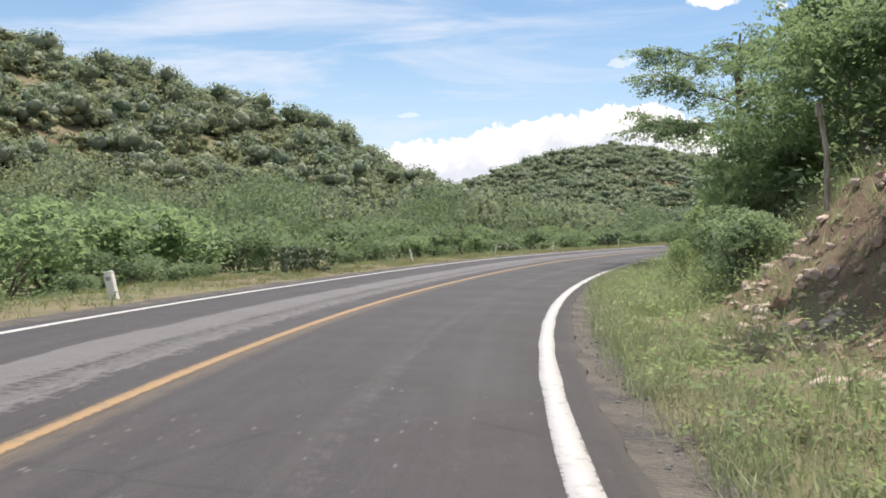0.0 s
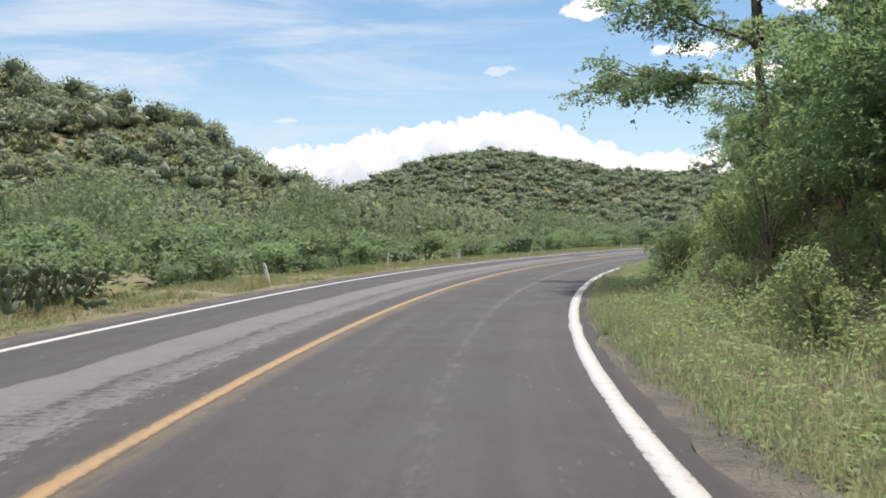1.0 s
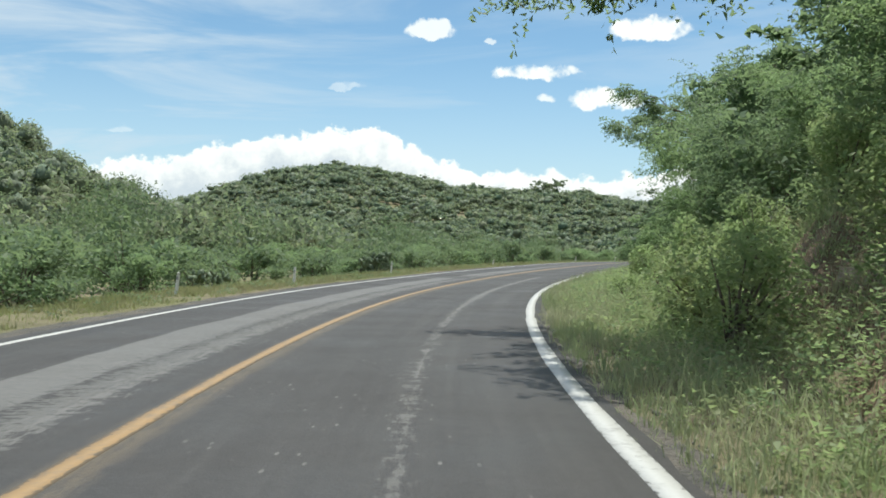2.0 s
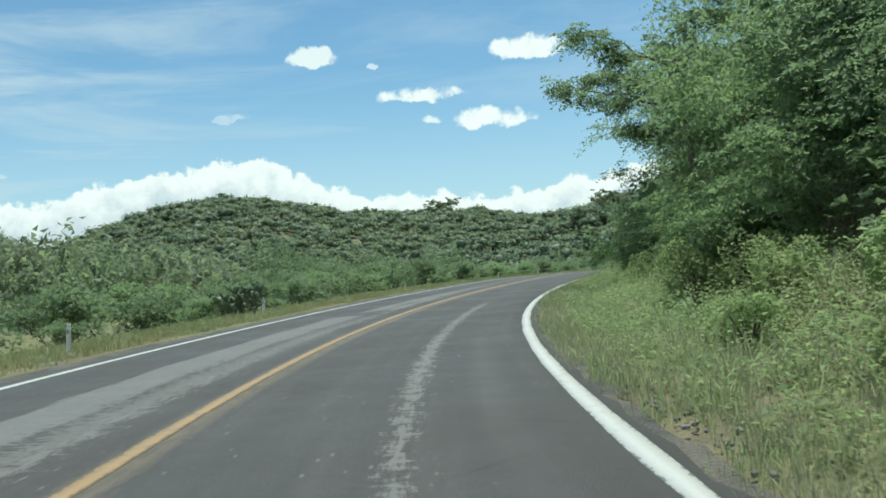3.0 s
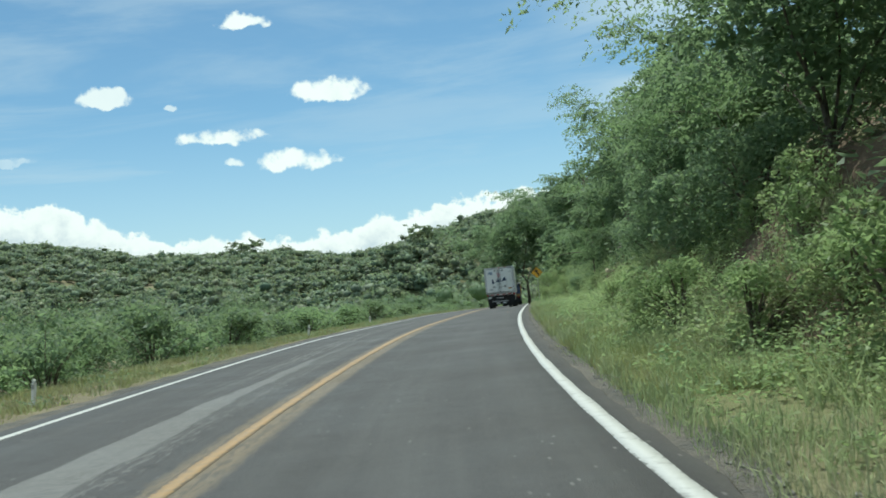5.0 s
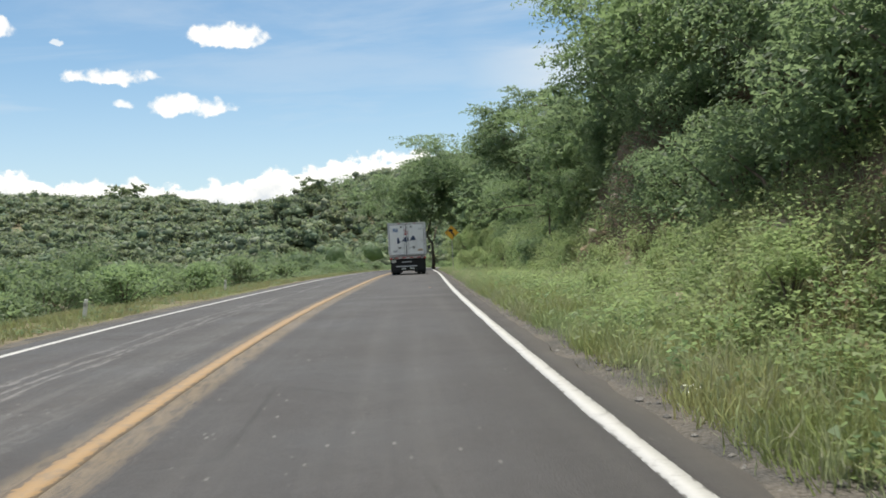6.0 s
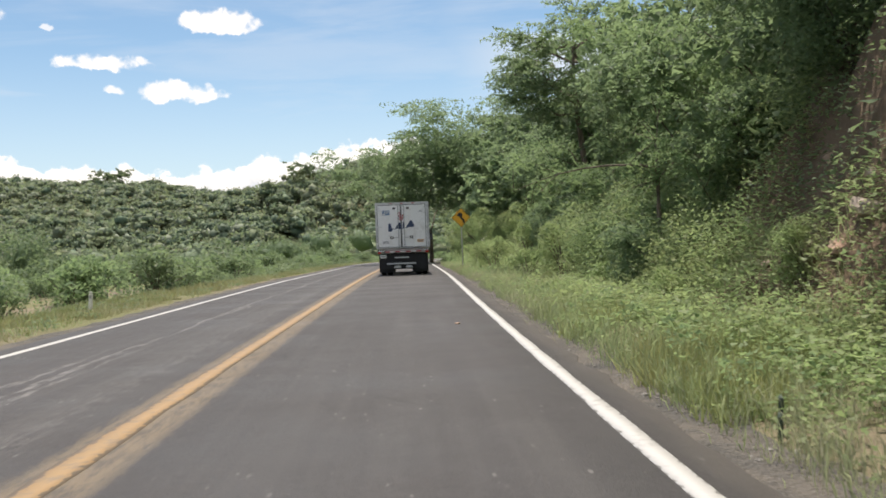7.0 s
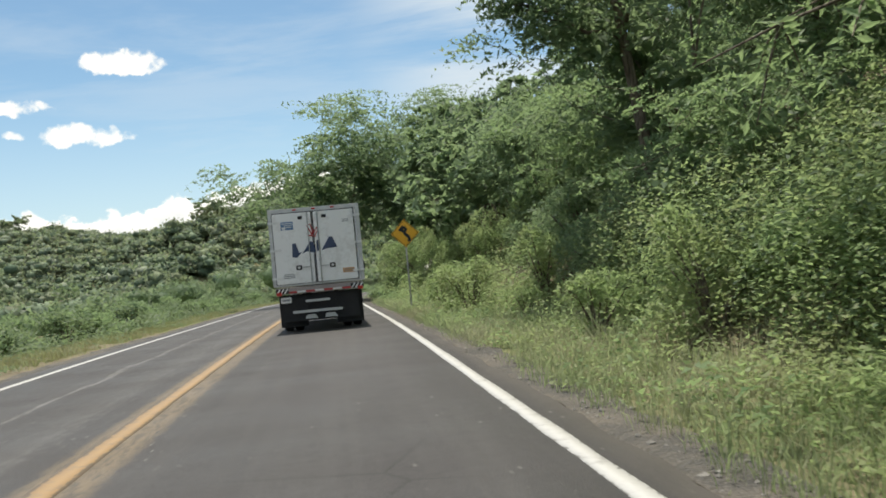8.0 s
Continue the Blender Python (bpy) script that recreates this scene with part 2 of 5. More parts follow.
    c = n.mix(n.math("MULTIPLY", near, n.math("MULTIPLY", where, 0.85)), c, (0.135, 0.132, 0.128))
    # yellowish spill of old paint beside the line
    old = n.step(n.math("ADD", n.math("SUBTRACT", n.step(v, 30.0, 90.0, 0.24, 0.36), n.math("ABSOLUTE", n.math("SUBTRACT", u, 0.07))), n.math("MULTIPLY", n.math("SUBTRACT", crumb, 0.5), 0.5)), 0.0, 0.12)
    c = n.mix(n.math("MULTIPLY", old, n.step(v, 25.0, 85.0, 0.5, 0.85)), c, n.mix(n.step(crumb, 0.4, 0.65), (0.15, 0.115, 0.075), (0.07, 0.058, 0.045)))
    # dust at the edges
    edge = n.step(n.math("ADD", n.math("ABSOLUTE", u), n.math("MULTIPLY", n.math("SUBTRACT", rag, 0.5), 0.5)), 3.65, 4.0)
    c = n.mix(n.math("MULTIPLY", edge, 0.3), c, (0.14, 0.12, 0.10))
    n.put(p.inputs["Base Color"], c)
    n.put(p.inputs["Roughness"], n.step(blot, 0.2, 0.8, 0.62, 0.85))
    b = n.add("ShaderNodeBump")
    b.inputs["Strength"].default_value, b.inputs["Distance"].default_value = 0.6, 0.01
    n.put(b.inputs["Height"], grain)
    n.put(p.inputs["Normal"], b)
    return m


def line_paint(name, col, worn, amount, frayed, under):
    """Road paint: worn through in places and frayed at the edges; u runs 0 to 1 across the line."""
    m, n, p = material(name)
    geo = n.add("ShaderNodeNewGeometry").outputs["Position"]
    s = n.add("ShaderNodeSeparateXYZ")
    uv = n.add("ShaderNodeUVMap")
    uv.uv_map = "road"
    n.put(s.inputs[0], uv)
    side = n.math("MULTIPLY", n.math("ABSOLUTE", n.math("SUBTRACT", s.outputs[0], 0.5)), 2.0)
    w, f = n.noise(geo, 5.0, 8.0, 0.75), n.noise(geo, 11.0, 5.0, 0.7)
    c = n.mix(n.math("MULTIPLY", n.step(w, 0.66 - amount, 0.80 - amount * 0.6), 0.8), col, worn)
    c = n.mix(n.math("MULTIPLY", n.noise(geo, 35.0, 2.0), 0.3), c, worn)
    gone = n.step(n.math("ADD", side, n.math("MULTIPLY", n.math("SUBTRACT", f, 0.5), 1.6)), 1.02 - frayed, 1.18 - frayed)
    c = n.mix(n.math("MULTIPLY", gone, 0.85), c, under)
    n.put(p.inputs["Base Color"], c)
    p.inputs["Roughness"].default_value = 0.65
    return m


def ground_material():
    """Dry earth with gravel, grass and litter."""
    m, n, p = material("ground_soil")
    geo = n.add("ShaderNodeNewGeometry")
    pos = geo.outputs["Position"]
    a, b, g = n.noise(pos, 0.09, 5.0), n.noise(pos, 0.9, 5.0, 0.65), n.noise(pos, 14.0, 4.0, 0.7)
    c = n.mix(n.step(b, 0.35, 0.65), (0.115, 0.095, 0.062), (0.195, 0.165, 0.102))
    c = n.mix(n.math("MULTIPLY", n.step(a, 0.40, 0.60), 0.8), c, (0.13, 0.145, 0.05))
    c = n.mix(n.math("MULTIPLY", n.step(g, 0.45, 0.75), 0.55), c, (0.14, 0.115, 0.075))
    steep = n.add("ShaderNodeSeparateXYZ")
    n.put(steep.inputs[0], geo.outputs["True Normal"])
    c = n.mix(n.step(steep.outputs[2], 0.93, 0.75), c, n.mix(g, (0.085, 0.058, 0.038), (0.185, 0.130, 0.085)))
    n.put(p.inputs["Base Color"], c)
    p.inputs["Roughness"].default_value = 0.95
    bp = n.add("ShaderNodeBump")
    bp.inputs["Distance"].default_value = 0.05
    n.put(bp.inputs["Height"], g)
    n.put(p.inputs["Normal"], bp)
    return m


def bark_material(name, col, pale):
    m, n, p = material(name)
    co = n.add("ShaderNodeTexCoord").outputs["Object"]
    mp = n.add("ShaderNodeMapping")
    n.put(mp.inputs[0], co)
    mp.inputs["Scale"].default_value = (9, 9, 1.6)
    f = n.noise(mp.outputs[0], 1.5, 5.0, 0.7)
    n.put(p.inputs["Base Color"], n.mix(n.step(f, 0.35, 0.65), col, pale))
    p.inputs["Roughness"].default_value = 0.9
    b = n.add("ShaderNodeBump")
    b.inputs["Distance"].default_value = 0.03
    n.put(b.inputs["Height"], f)
    n.put(p.inputs["Normal"], b)
    return m


def rock_material():
    m, n, p = material("rock")
    co = n.add("ShaderNodeNewGeometry").outputs["Position"]
    f, g = n.noise(co, 1.6, 6.0, 0.6), n.noise(co, 12.0, 5.0, 0.7)
    info = n.add("ShaderNodeObjectInfo").outputs["Random"]
    c = n.mix(n.step(f, 0.3, 0.7), (0.29, 0.17, 0.12), (0.47, 0.36, 0.29))
    c = n.mix(n.math("MULTIPLY", info, 0.75), c, (0.62, 0.54, 0.48))
    c = n.mix(n.math("MULTIPLY", n.step(g, 0.5, 0.8), 0.6), c, (0.09, 0.075, 0.06))
    n.put(p.inputs["Base Color"], c)
    p.inputs["Roughness"].default_value = 0.92
    b = n.add("ShaderNodeBump")
    b.inputs["Distance"].default_value = 0.05
    n.put(b.inputs["Height"], g)
    n.put(p.inputs["Normal"], b)
    return m


def crown_core(name, dark, light, grain):
    """The leafy mass inside far crowns: a tone for each crown, mottled as by its leaves."""
    m, n, p = material(name)
    geo = n.add("ShaderNodeNewGeometry")
    pos = geo.outputs["Position"]
    f, g = n.noise(pos, grain, 4.0, 0.7), n.noise(pos, 0.05, 2.0)
    c = n.mix(geo.outputs["Random Per Island"], dark, light)
    c = n.mix(n.step(f, 0.55, 0.35), c, n.mix(0.22, c, (0.02, 0.03, 0.015)))
    c = n.mix(n.math("MULTIPLY", n.step(g, 0.45, 0.65), 0.4), c, (0.14, 0.14, 0.06))
    n.put(p.inputs["Base Color"], c)
    p.inputs["Roughness"].default_value = 0.85
    p.inputs["Specular IOR Level"].default_value = 0.2
    b = n.add("ShaderNodeBump")
    b.inputs["Distance"].default_value = 0.22 / grain
    n.put(b.inputs["Height"], f)
    n.put(p.inputs["Normal"], b)
    return m


ASPHALT = asphalt_material()
WHITE_LINE = line_paint("white_road_paint", (0.46, 0.46, 0.45), (0.22, 0.215, 0.21), 0.15, 0.13, (0.11, 0.106, 0.10))
YELLOW_LINE = line_paint("yellow_road_paint", (0.30, 0.188, 0.082), (0.17, 0.13, 0.09), 0.21, 0.36, (0.095, 0.075, 0.055))
SOIL = ground_material()
ROCK = rock_material()
BARK = bark_material("bark_grey_brown", (0.07, 0.055, 0.042), (0.20, 0.165, 0.13))
BARK_PALE = bark_material("bark_pale", (0.22, 0.19, 0.15), (0.45, 0.41, 0.35))
LEAF_TREE = foliage("leaf_tree", ((0.092, 0.156, 0.092), (0.179, 0.262, 0.159), (0.139, 0.207, 0.116)))
INNER_LEAF = foliage("leaf_inner", ((0.112, 0.180, 0.105), (0.170, 0.250, 0.145), (0.145, 0.208, 0.118)), 0.5, 0.6, 0.54)
LEAF_BRIGHT = foliage("leaf_bright", ((0.115, 0.202, 0.089), (0.206, 0.308, 0.149), (0.160, 0.246, 0.112)))
LEAF_SHRUB = foliage("leaf_shrub", ((0.104, 0.163, 0.084), (0.148, 0.208, 0.108), (0.070, 0.116, 0.066)), 0.20, 0.55, 0.46)
LEAF_VINE = foliage("leaf_vine", ((0.143, 0.232, 0.088), (0.295, 0.380, 0.165), (0.265, 0.298, 0.135)), 0.8, 0.52)
# far and hill greens are paled and blued: distance haze put into the tones
LEAF_FAR = foliage("leaf_far", ((0.108, 0.156, 0.112), (0.165, 0.206, 0.146), (0.225, 0.225, 0.150)), 0.10)
LEAF_HILL = foliage("leaf_hill", ((0.105, 0.150, 0.100), (0.190, 0.230, 0.150), (0.240, 0.250, 0.150)), 0.24)
CORE_HILL = crown_core("crown_mass_hill", (0.119, 0.162, 0.117), (0.232, 0.259, 0.191), 1.8)
CORE_FAR = crown_core("crown_mass_far", (0.098, 0.146, 0.100), (0.185, 0.225, 0.145), 1.6)
LEAF_DRY = foliage("leaf_dry", ((0.190, 0.215, 0.120), (0.300, 0.300, 0.180), (0.170, 0.215, 0.115)), 0.12)
CORE_DRY = crown_core("scrub_mass_dry", (0.190, 0.210, 0.120), (0.280, 0.280, 0.170), 1.6)
GRASS = foliage("grass_blade", ((0.173, 0.235, 0.107), (0.320, 0.343, 0.206), (0.382, 0.343, 0.260)), 0.35, 0.6)
GRASS_BROWN = foliage("grass_brown", ((0.24, 0.19, 0.11), (0.34, 0.27, 0.17), (0.20, 0.18, 0.09)), 0.5, 0.7)
GRASS_DRY = foliage("grass_dry", ((0.22, 0.21, 0.07), (0.36, 0.31, 0.15), (0.18, 0.20, 0.06)), 0.5, 0.7)

# ---- the plan: the road's line ----
KAPPA_S = np.arange(-20, 221, 20.0)
KAPPA = np.array([0.008388, 0.008140, 0.008096, 0.006949, 0.007257, 0.003856, 0.001475, 0.000352, -0.000235, 0.000120, 0.000666, 0.001222, 0.001778])   # straight past the sign, then right
KAPPA[9:] = (0.0, 0.0, 0.006, 0.012)
RISE_S = np.arange(-20, 221, 40.0)
RISE = np.array([0.001, -0.022, 0.586, 1.536, 1.875, 1.897, 1.900])
S = np.arange(-90.0, 601.0, 1.0)
_k = np.interp(S, KAPPA_S, KAPPA)
_k[S < -22] *= 0.4
_k[S > 262] = 0.0
_th = np.concatenate([[0], np.cumsum((_k[1:] + _k[:-1]) / 2)])
i0 = int(np.where(S == 0)[0][0])
HEAD = _th - _th[i0]
_sx, _cx = np.sin(HEAD), np.cos(HEAD)
RX = np.concatenate([[0], np.cumsum((_sx[1:] + _sx[:-1]) / 2)])
RY = np.concatenate([[0], np.cumsum((_cx[1:] + _cx[:-1]) / 2)])
RX, RY = RX - RX[i0], RY - RY[i0]
RZ = np.interp(S, RISE_S, RISE)
_w = np.hanning(31) / np.hanning(31).sum()
RZ = np.convolve(np.pad(RZ, 15, mode="edge"), _w, "valid")
LANE_L, LANE_R = 3.46, 3.55


def lane_left(s):
    return np.interp(s, (-20, 50, 100, 150), (3.48, 3.49, 3.42, 3.36))


def lane_right(s):
    return np.interp(s, (-20, 50, 100, 150), (3.48, 3.55, 3.60, 3.64))



def road_point(s, o, up=0.0):
    """World place at s metres along the yellow line and o metres to its right."""
    x, y, z, h = (np.interp(s, S, a) for a in (RX, RY, RZ, HEAD))
    return x + o * np.cos(h), y - o * np.sin(h), z + up


def road_heading(s):
    return float(np.interp(s, S, HEAD))


def road_coords(x, y):
    """The nearest s and signed o of many places."""
    x, y = np.asarray(x, float).ravel(), np.asarray(y, float).ravel()
    s_out, o_out = np.empty_like(x), np.empty_like(x)
    for a in range(0, len(x), 20000):
        dx, dy = x[a:a + 20000, None] - RX[None], y[a:a + 20000, None] - RY[None]
        j = (dx * dx + dy * dy).argmin(1)
        r = np.arange(len(j))
        ddx, ddy = dx[r, j], dy[r, j]
        along = ddx * _sx[j] + ddy * _cx[j]
        o_out[a:a + 20000] = np.where(ddx * _cx[j] - ddy * _sx[j] >= 0, 1, -1) * np.hypot(ddx, ddy)
        near = np.abs(along) < 1.0
        o_out[a:a + 20000][near] = (ddx * _cx[j] - ddy * _sx[j])[near]
        s_out[a:a + 20000] = S[j] + np.clip(along, -1, 1)
    return s_out, o_out


def smooth(v, a, b):
    t = np.clip((np.asarray(v, float) - a) / (b - a), 0, 1)
    return t * t * (3 - 2 * t)


def waves(x, y, size, seed):
    """Cheap smooth noise in -1..1."""
    r = np.random.RandomState(seed)
    out = np.zeros_like(np.asarray(x, float))
    for _ in range(7):
        a, ph, f = r.uniform(0, 6.28), r.uniform(0, 6.28), r.uniform(0.6, 1.7) / size * 6.28
        out += np.sin((x * np.cos(a) + y * np.sin(a)) * f + ph)
    return out / 3.2


# hills as ridges: places (x, y), crest height, and half width
def far_ridge():
    """The far skyline: crest heights by bearing, a kilometre beyond the bend."""
    out = []
    for az, el in ((-34, 1.8), (-20, 2.0), (-8, 2.0), (-4, 2.4), (-1, 3.35), (1.8, 4.4), (4, 4.85), (6.2, 5.2), (8, 5.05), (10.5, 4.55), (13, 4.1), (17, 3.85), (21, 3.8), (24, 3.3), (26, 3.25), (28, 3.6), (30, 4.1), (33, 4.8), (36, 5.4), (42, 6.0), (50, 6.0), (60, 5.6)):
        a = radians(az)
        out.append((5 + 1000 * math.sin(a), 10 + 1000 * math.cos(a), 1000 * math.tan(radians(el)) + 4.0))
    return out


RIDGES = [
    ([(-312, 97, 75.4), (-234, 174, 67.6), (-154, 270, 56.1), (-92, 317, 43.2), (-57, 325, 33.9), (-33, 329, 17.9), (-17, 332, 11.2), (8, 339, 2.4), (45, 353, 0)], 96.0),
    (far_ridge(), 330.0),
    ([(190, 475, 20), (245, 455, 31), (300, 430, 40), (360, 400, 48), (430, 350, 52)], 72.0),
]


def hills(x, y):
    out = np.zeros_like(x)
    for pts, wide in RIDGES:
        near, high = np.full_like(x, 1e9), np.zeros_like(x)
        for (x0, y0, h0), (x1, y1, h1) in zip(pts[:-1], pts[1:]):
            ux, uy = x1 - x0, y1 - y0
            t = np.clip(((x - x0) * ux + (y - y0) * uy) / (ux * ux + uy * uy), 0, 1)
            d = np.hypot(x - x0 - t * ux, y - y0 - t * uy)
            high = np.where(d < near, h0 + t * (h1 - h0), high)
            near = np.minimum(near, d)
        out = np.maximum(out, high * np.exp(-(near / wide) ** 2))
    return out


def bank_start(s):
    return 5.9 + 0.5 * np.sin(s * 0.11 + 1.0) + 0.3 * np.sin(s * 0.37)


def bank_height(s):
    return 2.1 + 0.6 * np.sin(s * 0.07 + 0.6) + 0.4 * np.sin(s * 0.23)


def ground_z(x, y, s=None, o=None):
    x, y = np.asarray(x, float), np.asarray(y, float)
    if s is None:
        s, o = road_coords(x, y)
    zr = np.interp(s, S, RZ)
    a = np.abs(o)
    zr = zr * (1 - smooth(a, 60, 200))
    z = zr - 0.05 - 0.18 * (1 - smooth(a, 3.6, 4.0))
    z = z + 0.06 * smooth(a, 4.2, 6.0) * waves(x, y, 2.5, 3)
    left = np.where(o < 0, a, 0.0)
    right = np.where(o > 0, o, 0.0)
    z = z - 0.7 * smooth(left, 6.0, 12.0) - 2.6 * smooth(left, 14, 55) + 0.5 * smooth(left, 10, 30) * waves(x, y, 14, 5)
    b0 = bank_start(s)
    z = z + bank_height(s) * smooth(right, b0, b0 + 4.6) + 0.4 * smooth(right, b0, b0 + 2.5) * waves(x, y, 3.0, 8)
    z = z + np.clip(right - b0 - 3.0, 0, 60) * 0.34
    z = z + (1.9 + 0.45 * waves(x, y, 1.3, 9)) * smooth(right, 8.1, 9.4) * smooth(s, 108, 112) * smooth(s, 123, 119)   # earth face under the trees
    z = z + hills(x, y) * smooth(a, 12, 60) * np.where(o > 0, smooth(a, 60, 200), 1.0)
    return z + 2.0 * smooth(a, 60, 140) * waves(x, y, 45, 11)


# ---- building helpers ----


def mesh_of(name, verts, faces, mat=None, flat=True):
    """A mesh from an array of vertices and an array of faces that all have the same number of corners."""
    verts, faces = np.asarray(verts, np.float32), np.asarray(faces, np.int32)
    me = bpy.data.meshes.new(name)
    k = faces.shape[1]
    me.vertices.add(len(verts))
    me.vertices.foreach_set("co", verts.ravel())
    me.loops.add(faces.size)
    me.loops.foreach_set("vertex_index", faces.ravel())
    me.polygons.add(len(faces))
    me.polygons.foreach_set("loop_start", np.arange(0, faces.size, k, dtype=np.int32))
    me.polygons.foreach_set("use_smooth", np.full(len(faces), not flat))
    me.update(calc_edges=True)
    if mat:
        me.materials.append(mat)
    return me


def part(name, data, mat, parent=None, label="", m=None):
    """One mesh object, from a bmesh or a mesh, under a thing or a part."""
    if isinstance(data, bmesh.types.BMesh):
        me = bpy.data.meshes.new(name)
        data.to_mesh(me)
        data.free()
    else:
        me = data
    if mat and not me.materials:
        me.materials.append(mat)
    ob = new(name, me)
    if parent:
        ob.parent = parent
    if m is not None:
        ob.matrix_basis = m
    return tagged(ob, label)


def thing(name, m, label, category, group="", kind=""):
    ob = new(name)
    ob.matrix_basis = m
    return tagged(ob, label, category, group, kind)


def box(sx, sy, sz, x=0, y=0, z=0, bevel=0.0, bm=None, rot=None):
    """A bevelled box about (x, y, z), added to bm."""
    own = bmesh.new()
    bmesh.ops.create_cube(own, size=1.0, matrix=Matrix.Diagonal((sx, sy, sz, 1)))
    if bevel:
        bmesh.ops.bevel(own, geom=own.edges[:], offset=bevel, segments=2, affect="EDGES", clamp_overlap=True)
    own.transform(Matrix.Translation((x, y, z)) @ (rot or Matrix()))
    if bm is None:
        return own
    me = bpy.data.meshes.new("tmp")
    own.to_mesh(me)
    own.free()
    bm.from_mesh(me)
    bpy.data.meshes.remove(me)
    return bm


def rod(p, q, r, r2=None, n=10, bm=None):
    """A round bar from p to q."""
    p, q = Vector(p), Vector(q)
    bm = bm or bmesh.new()
    d = q - p
    m = Matrix.Translation((p + q) / 2) @ d.to_track_quat("Z", "Y").to_matrix().to_4x4()
    bmesh.ops.create_cone(bm, cap_ends=True, segments=n, radius1=r, radius2=r if r2 is None else r2, depth=d.length, matrix=m)
    return bm


def tubes(lines, n=6):
    """Tapered tubes along lists of (place, radius): vertices and quads."""
    vs, fs = [], []
    for pts in lines:
        base = len(vs)
        for i, (p, r) in enumerate(pts):
            a, b = pts[max(0, i - 1)][0], pts[min(len(pts) - 1, i + 1)][0]
            d = Vector(b) - Vector(a)
            q = d.to_track_quat("Z", "Y").to_matrix()
            for k in range(n):
                t = 6.28318 * k / n
                v = Vector(p) + q @ Vector((math.cos(t) * r, math.sin(t) * r, 0))
                vs.append(tuple(v))
        for i in range(len(pts) - 1):
            for k in range(n):
                a, b = base + i * n + k, base + i * n + (k + 1) % n
                fs.append((a, b, b + n, a + n))
    return vs, fs


def leaves(centres, size, rs, long=1.9, up=0.35, spread=0.35, tri=False, face=None):
    """Leaf blades at the centres, as bent rhombs or, far off, as triangles: vertices and faces."""
    c = np.asarray(centres, float)
    n = len(c)
    nor = rs.normal(size=(n, 3))
    if face is None:
        nor[:, 2] = np.abs(nor[:, 2]) + up
    else:
        nor = nor * 0.38 + face
    nor /= np.linalg.norm(nor, axis=1)[:, None]
    t = np.cross(nor, rs.normal(size=(n, 3)))
    t /= np.linalg.norm(t, axis=1)[:, None] + 1e-9
    b = np.cross(nor, t)
    sz = size * rs.uniform(1 - spread, 1 + spread, n)[:, None]
    L, Wd = sz * long / 2, sz / 2
    if tri:
        v = np.stack([c - t * L + b * Wd, c + t * L, c - t * L * 0.6 - b * Wd], 1)
        return v.reshape(-1, 3), np.arange(3 * n).reshape(n, 3)
    v = np.stack([c - t * L, c + b * Wd - t * L * 0.1 + nor * Wd * 0.25, c + t * L - nor * Wd * 0.3, c - b * Wd - t * L * 0.1 + nor * Wd * 0.25], 1)
    return v.reshape(-1, 3), np.arange(4 * n).reshape(n, 4)


def in_blob(rs, n, centre, rx, ry, rz, shell=0.55, facing=False):
    """Places in a blob, mostly near its skin; with facing, the ways out of it too."""
    d = rs.normal(size=(n, 3))
    if facing:
        d[:, 2] = np.abs(d[:, 2]) - 0.25
    d /= np.linalg.norm(d, axis=1)[:, None]
    at = np.asarray(centre) + d * (rs.uniform(0, 1, n)[:, None] ** (1 / 3) * (1 - shell) + shell * rs.uniform(0.75, 1, n)[:, None]) * np.array([rx, ry, rz])
    return (at, d) if facing else at


def _ball():
    bm = bmesh.new()
    bmesh.ops.create_icosphere(bm, subdivisions=1, radius=1.0)
    v, f = np.array([a.co[:] for a in bm.verts]), np.array([[c.index for c in a.verts] for a in bm.faces])
    bm.free()
    return v, f


BALL_V, BALL_F = _ball()


def masses(blobs, r):
    """Uneven round masses (centre, radii): vertices and triangles."""
    vs, fs = [], []
    for i, (c, rx, ry, rz) in enumerate(blobs):
        vs.append(np.asarray(c) + BALL_V * np.array([rx, ry, rz]) * r.uniform(0.6, 1.25, (len(BALL_V), 1)))
        fs.append(BALL_F + i * len(BALL_V))
    return np.concatenate(vs), np.concatenate(fs)


# ---- large structure: ground, road, lines ----
def spaced(lo, a, b, hi, fine):
    out = list(np.arange(a, b, fine))
    v, st = a, fine
    left = []
    while v > lo:
        st *= 1.12
        v -= st
        left.append(v)
    v, st, right = b, fine, []
    while v < hi:
        right.append(v)
        st *= 1.12
        v += st
    return np.array(left[::-1] + out + right)


gx, gy = spaced(-3000, -40, 105, 3000, 0.8), spaced(-2500, -40, 180, 3500, 0.8)
GX, GY = np.meshgrid(gx, gy)
GZ = ground_z(GX.ravel(), GY.ravel())
nx = len(gx)
ii = (np.arange(len(gy) - 1)[:, None] * nx + np.arange(nx - 1)[None]).ravel()
ground = new("ground", mesh_of("ground", np.stack([GX.ravel(), GY.ravel(), GZ], 1), np.stack([ii, ii + 1, ii + nx + 1, ii + nx], 1), SOIL, flat=False))
tagged(ground, "dry brown earth and grass rising into scrubby hills", "ground", kind="structure")


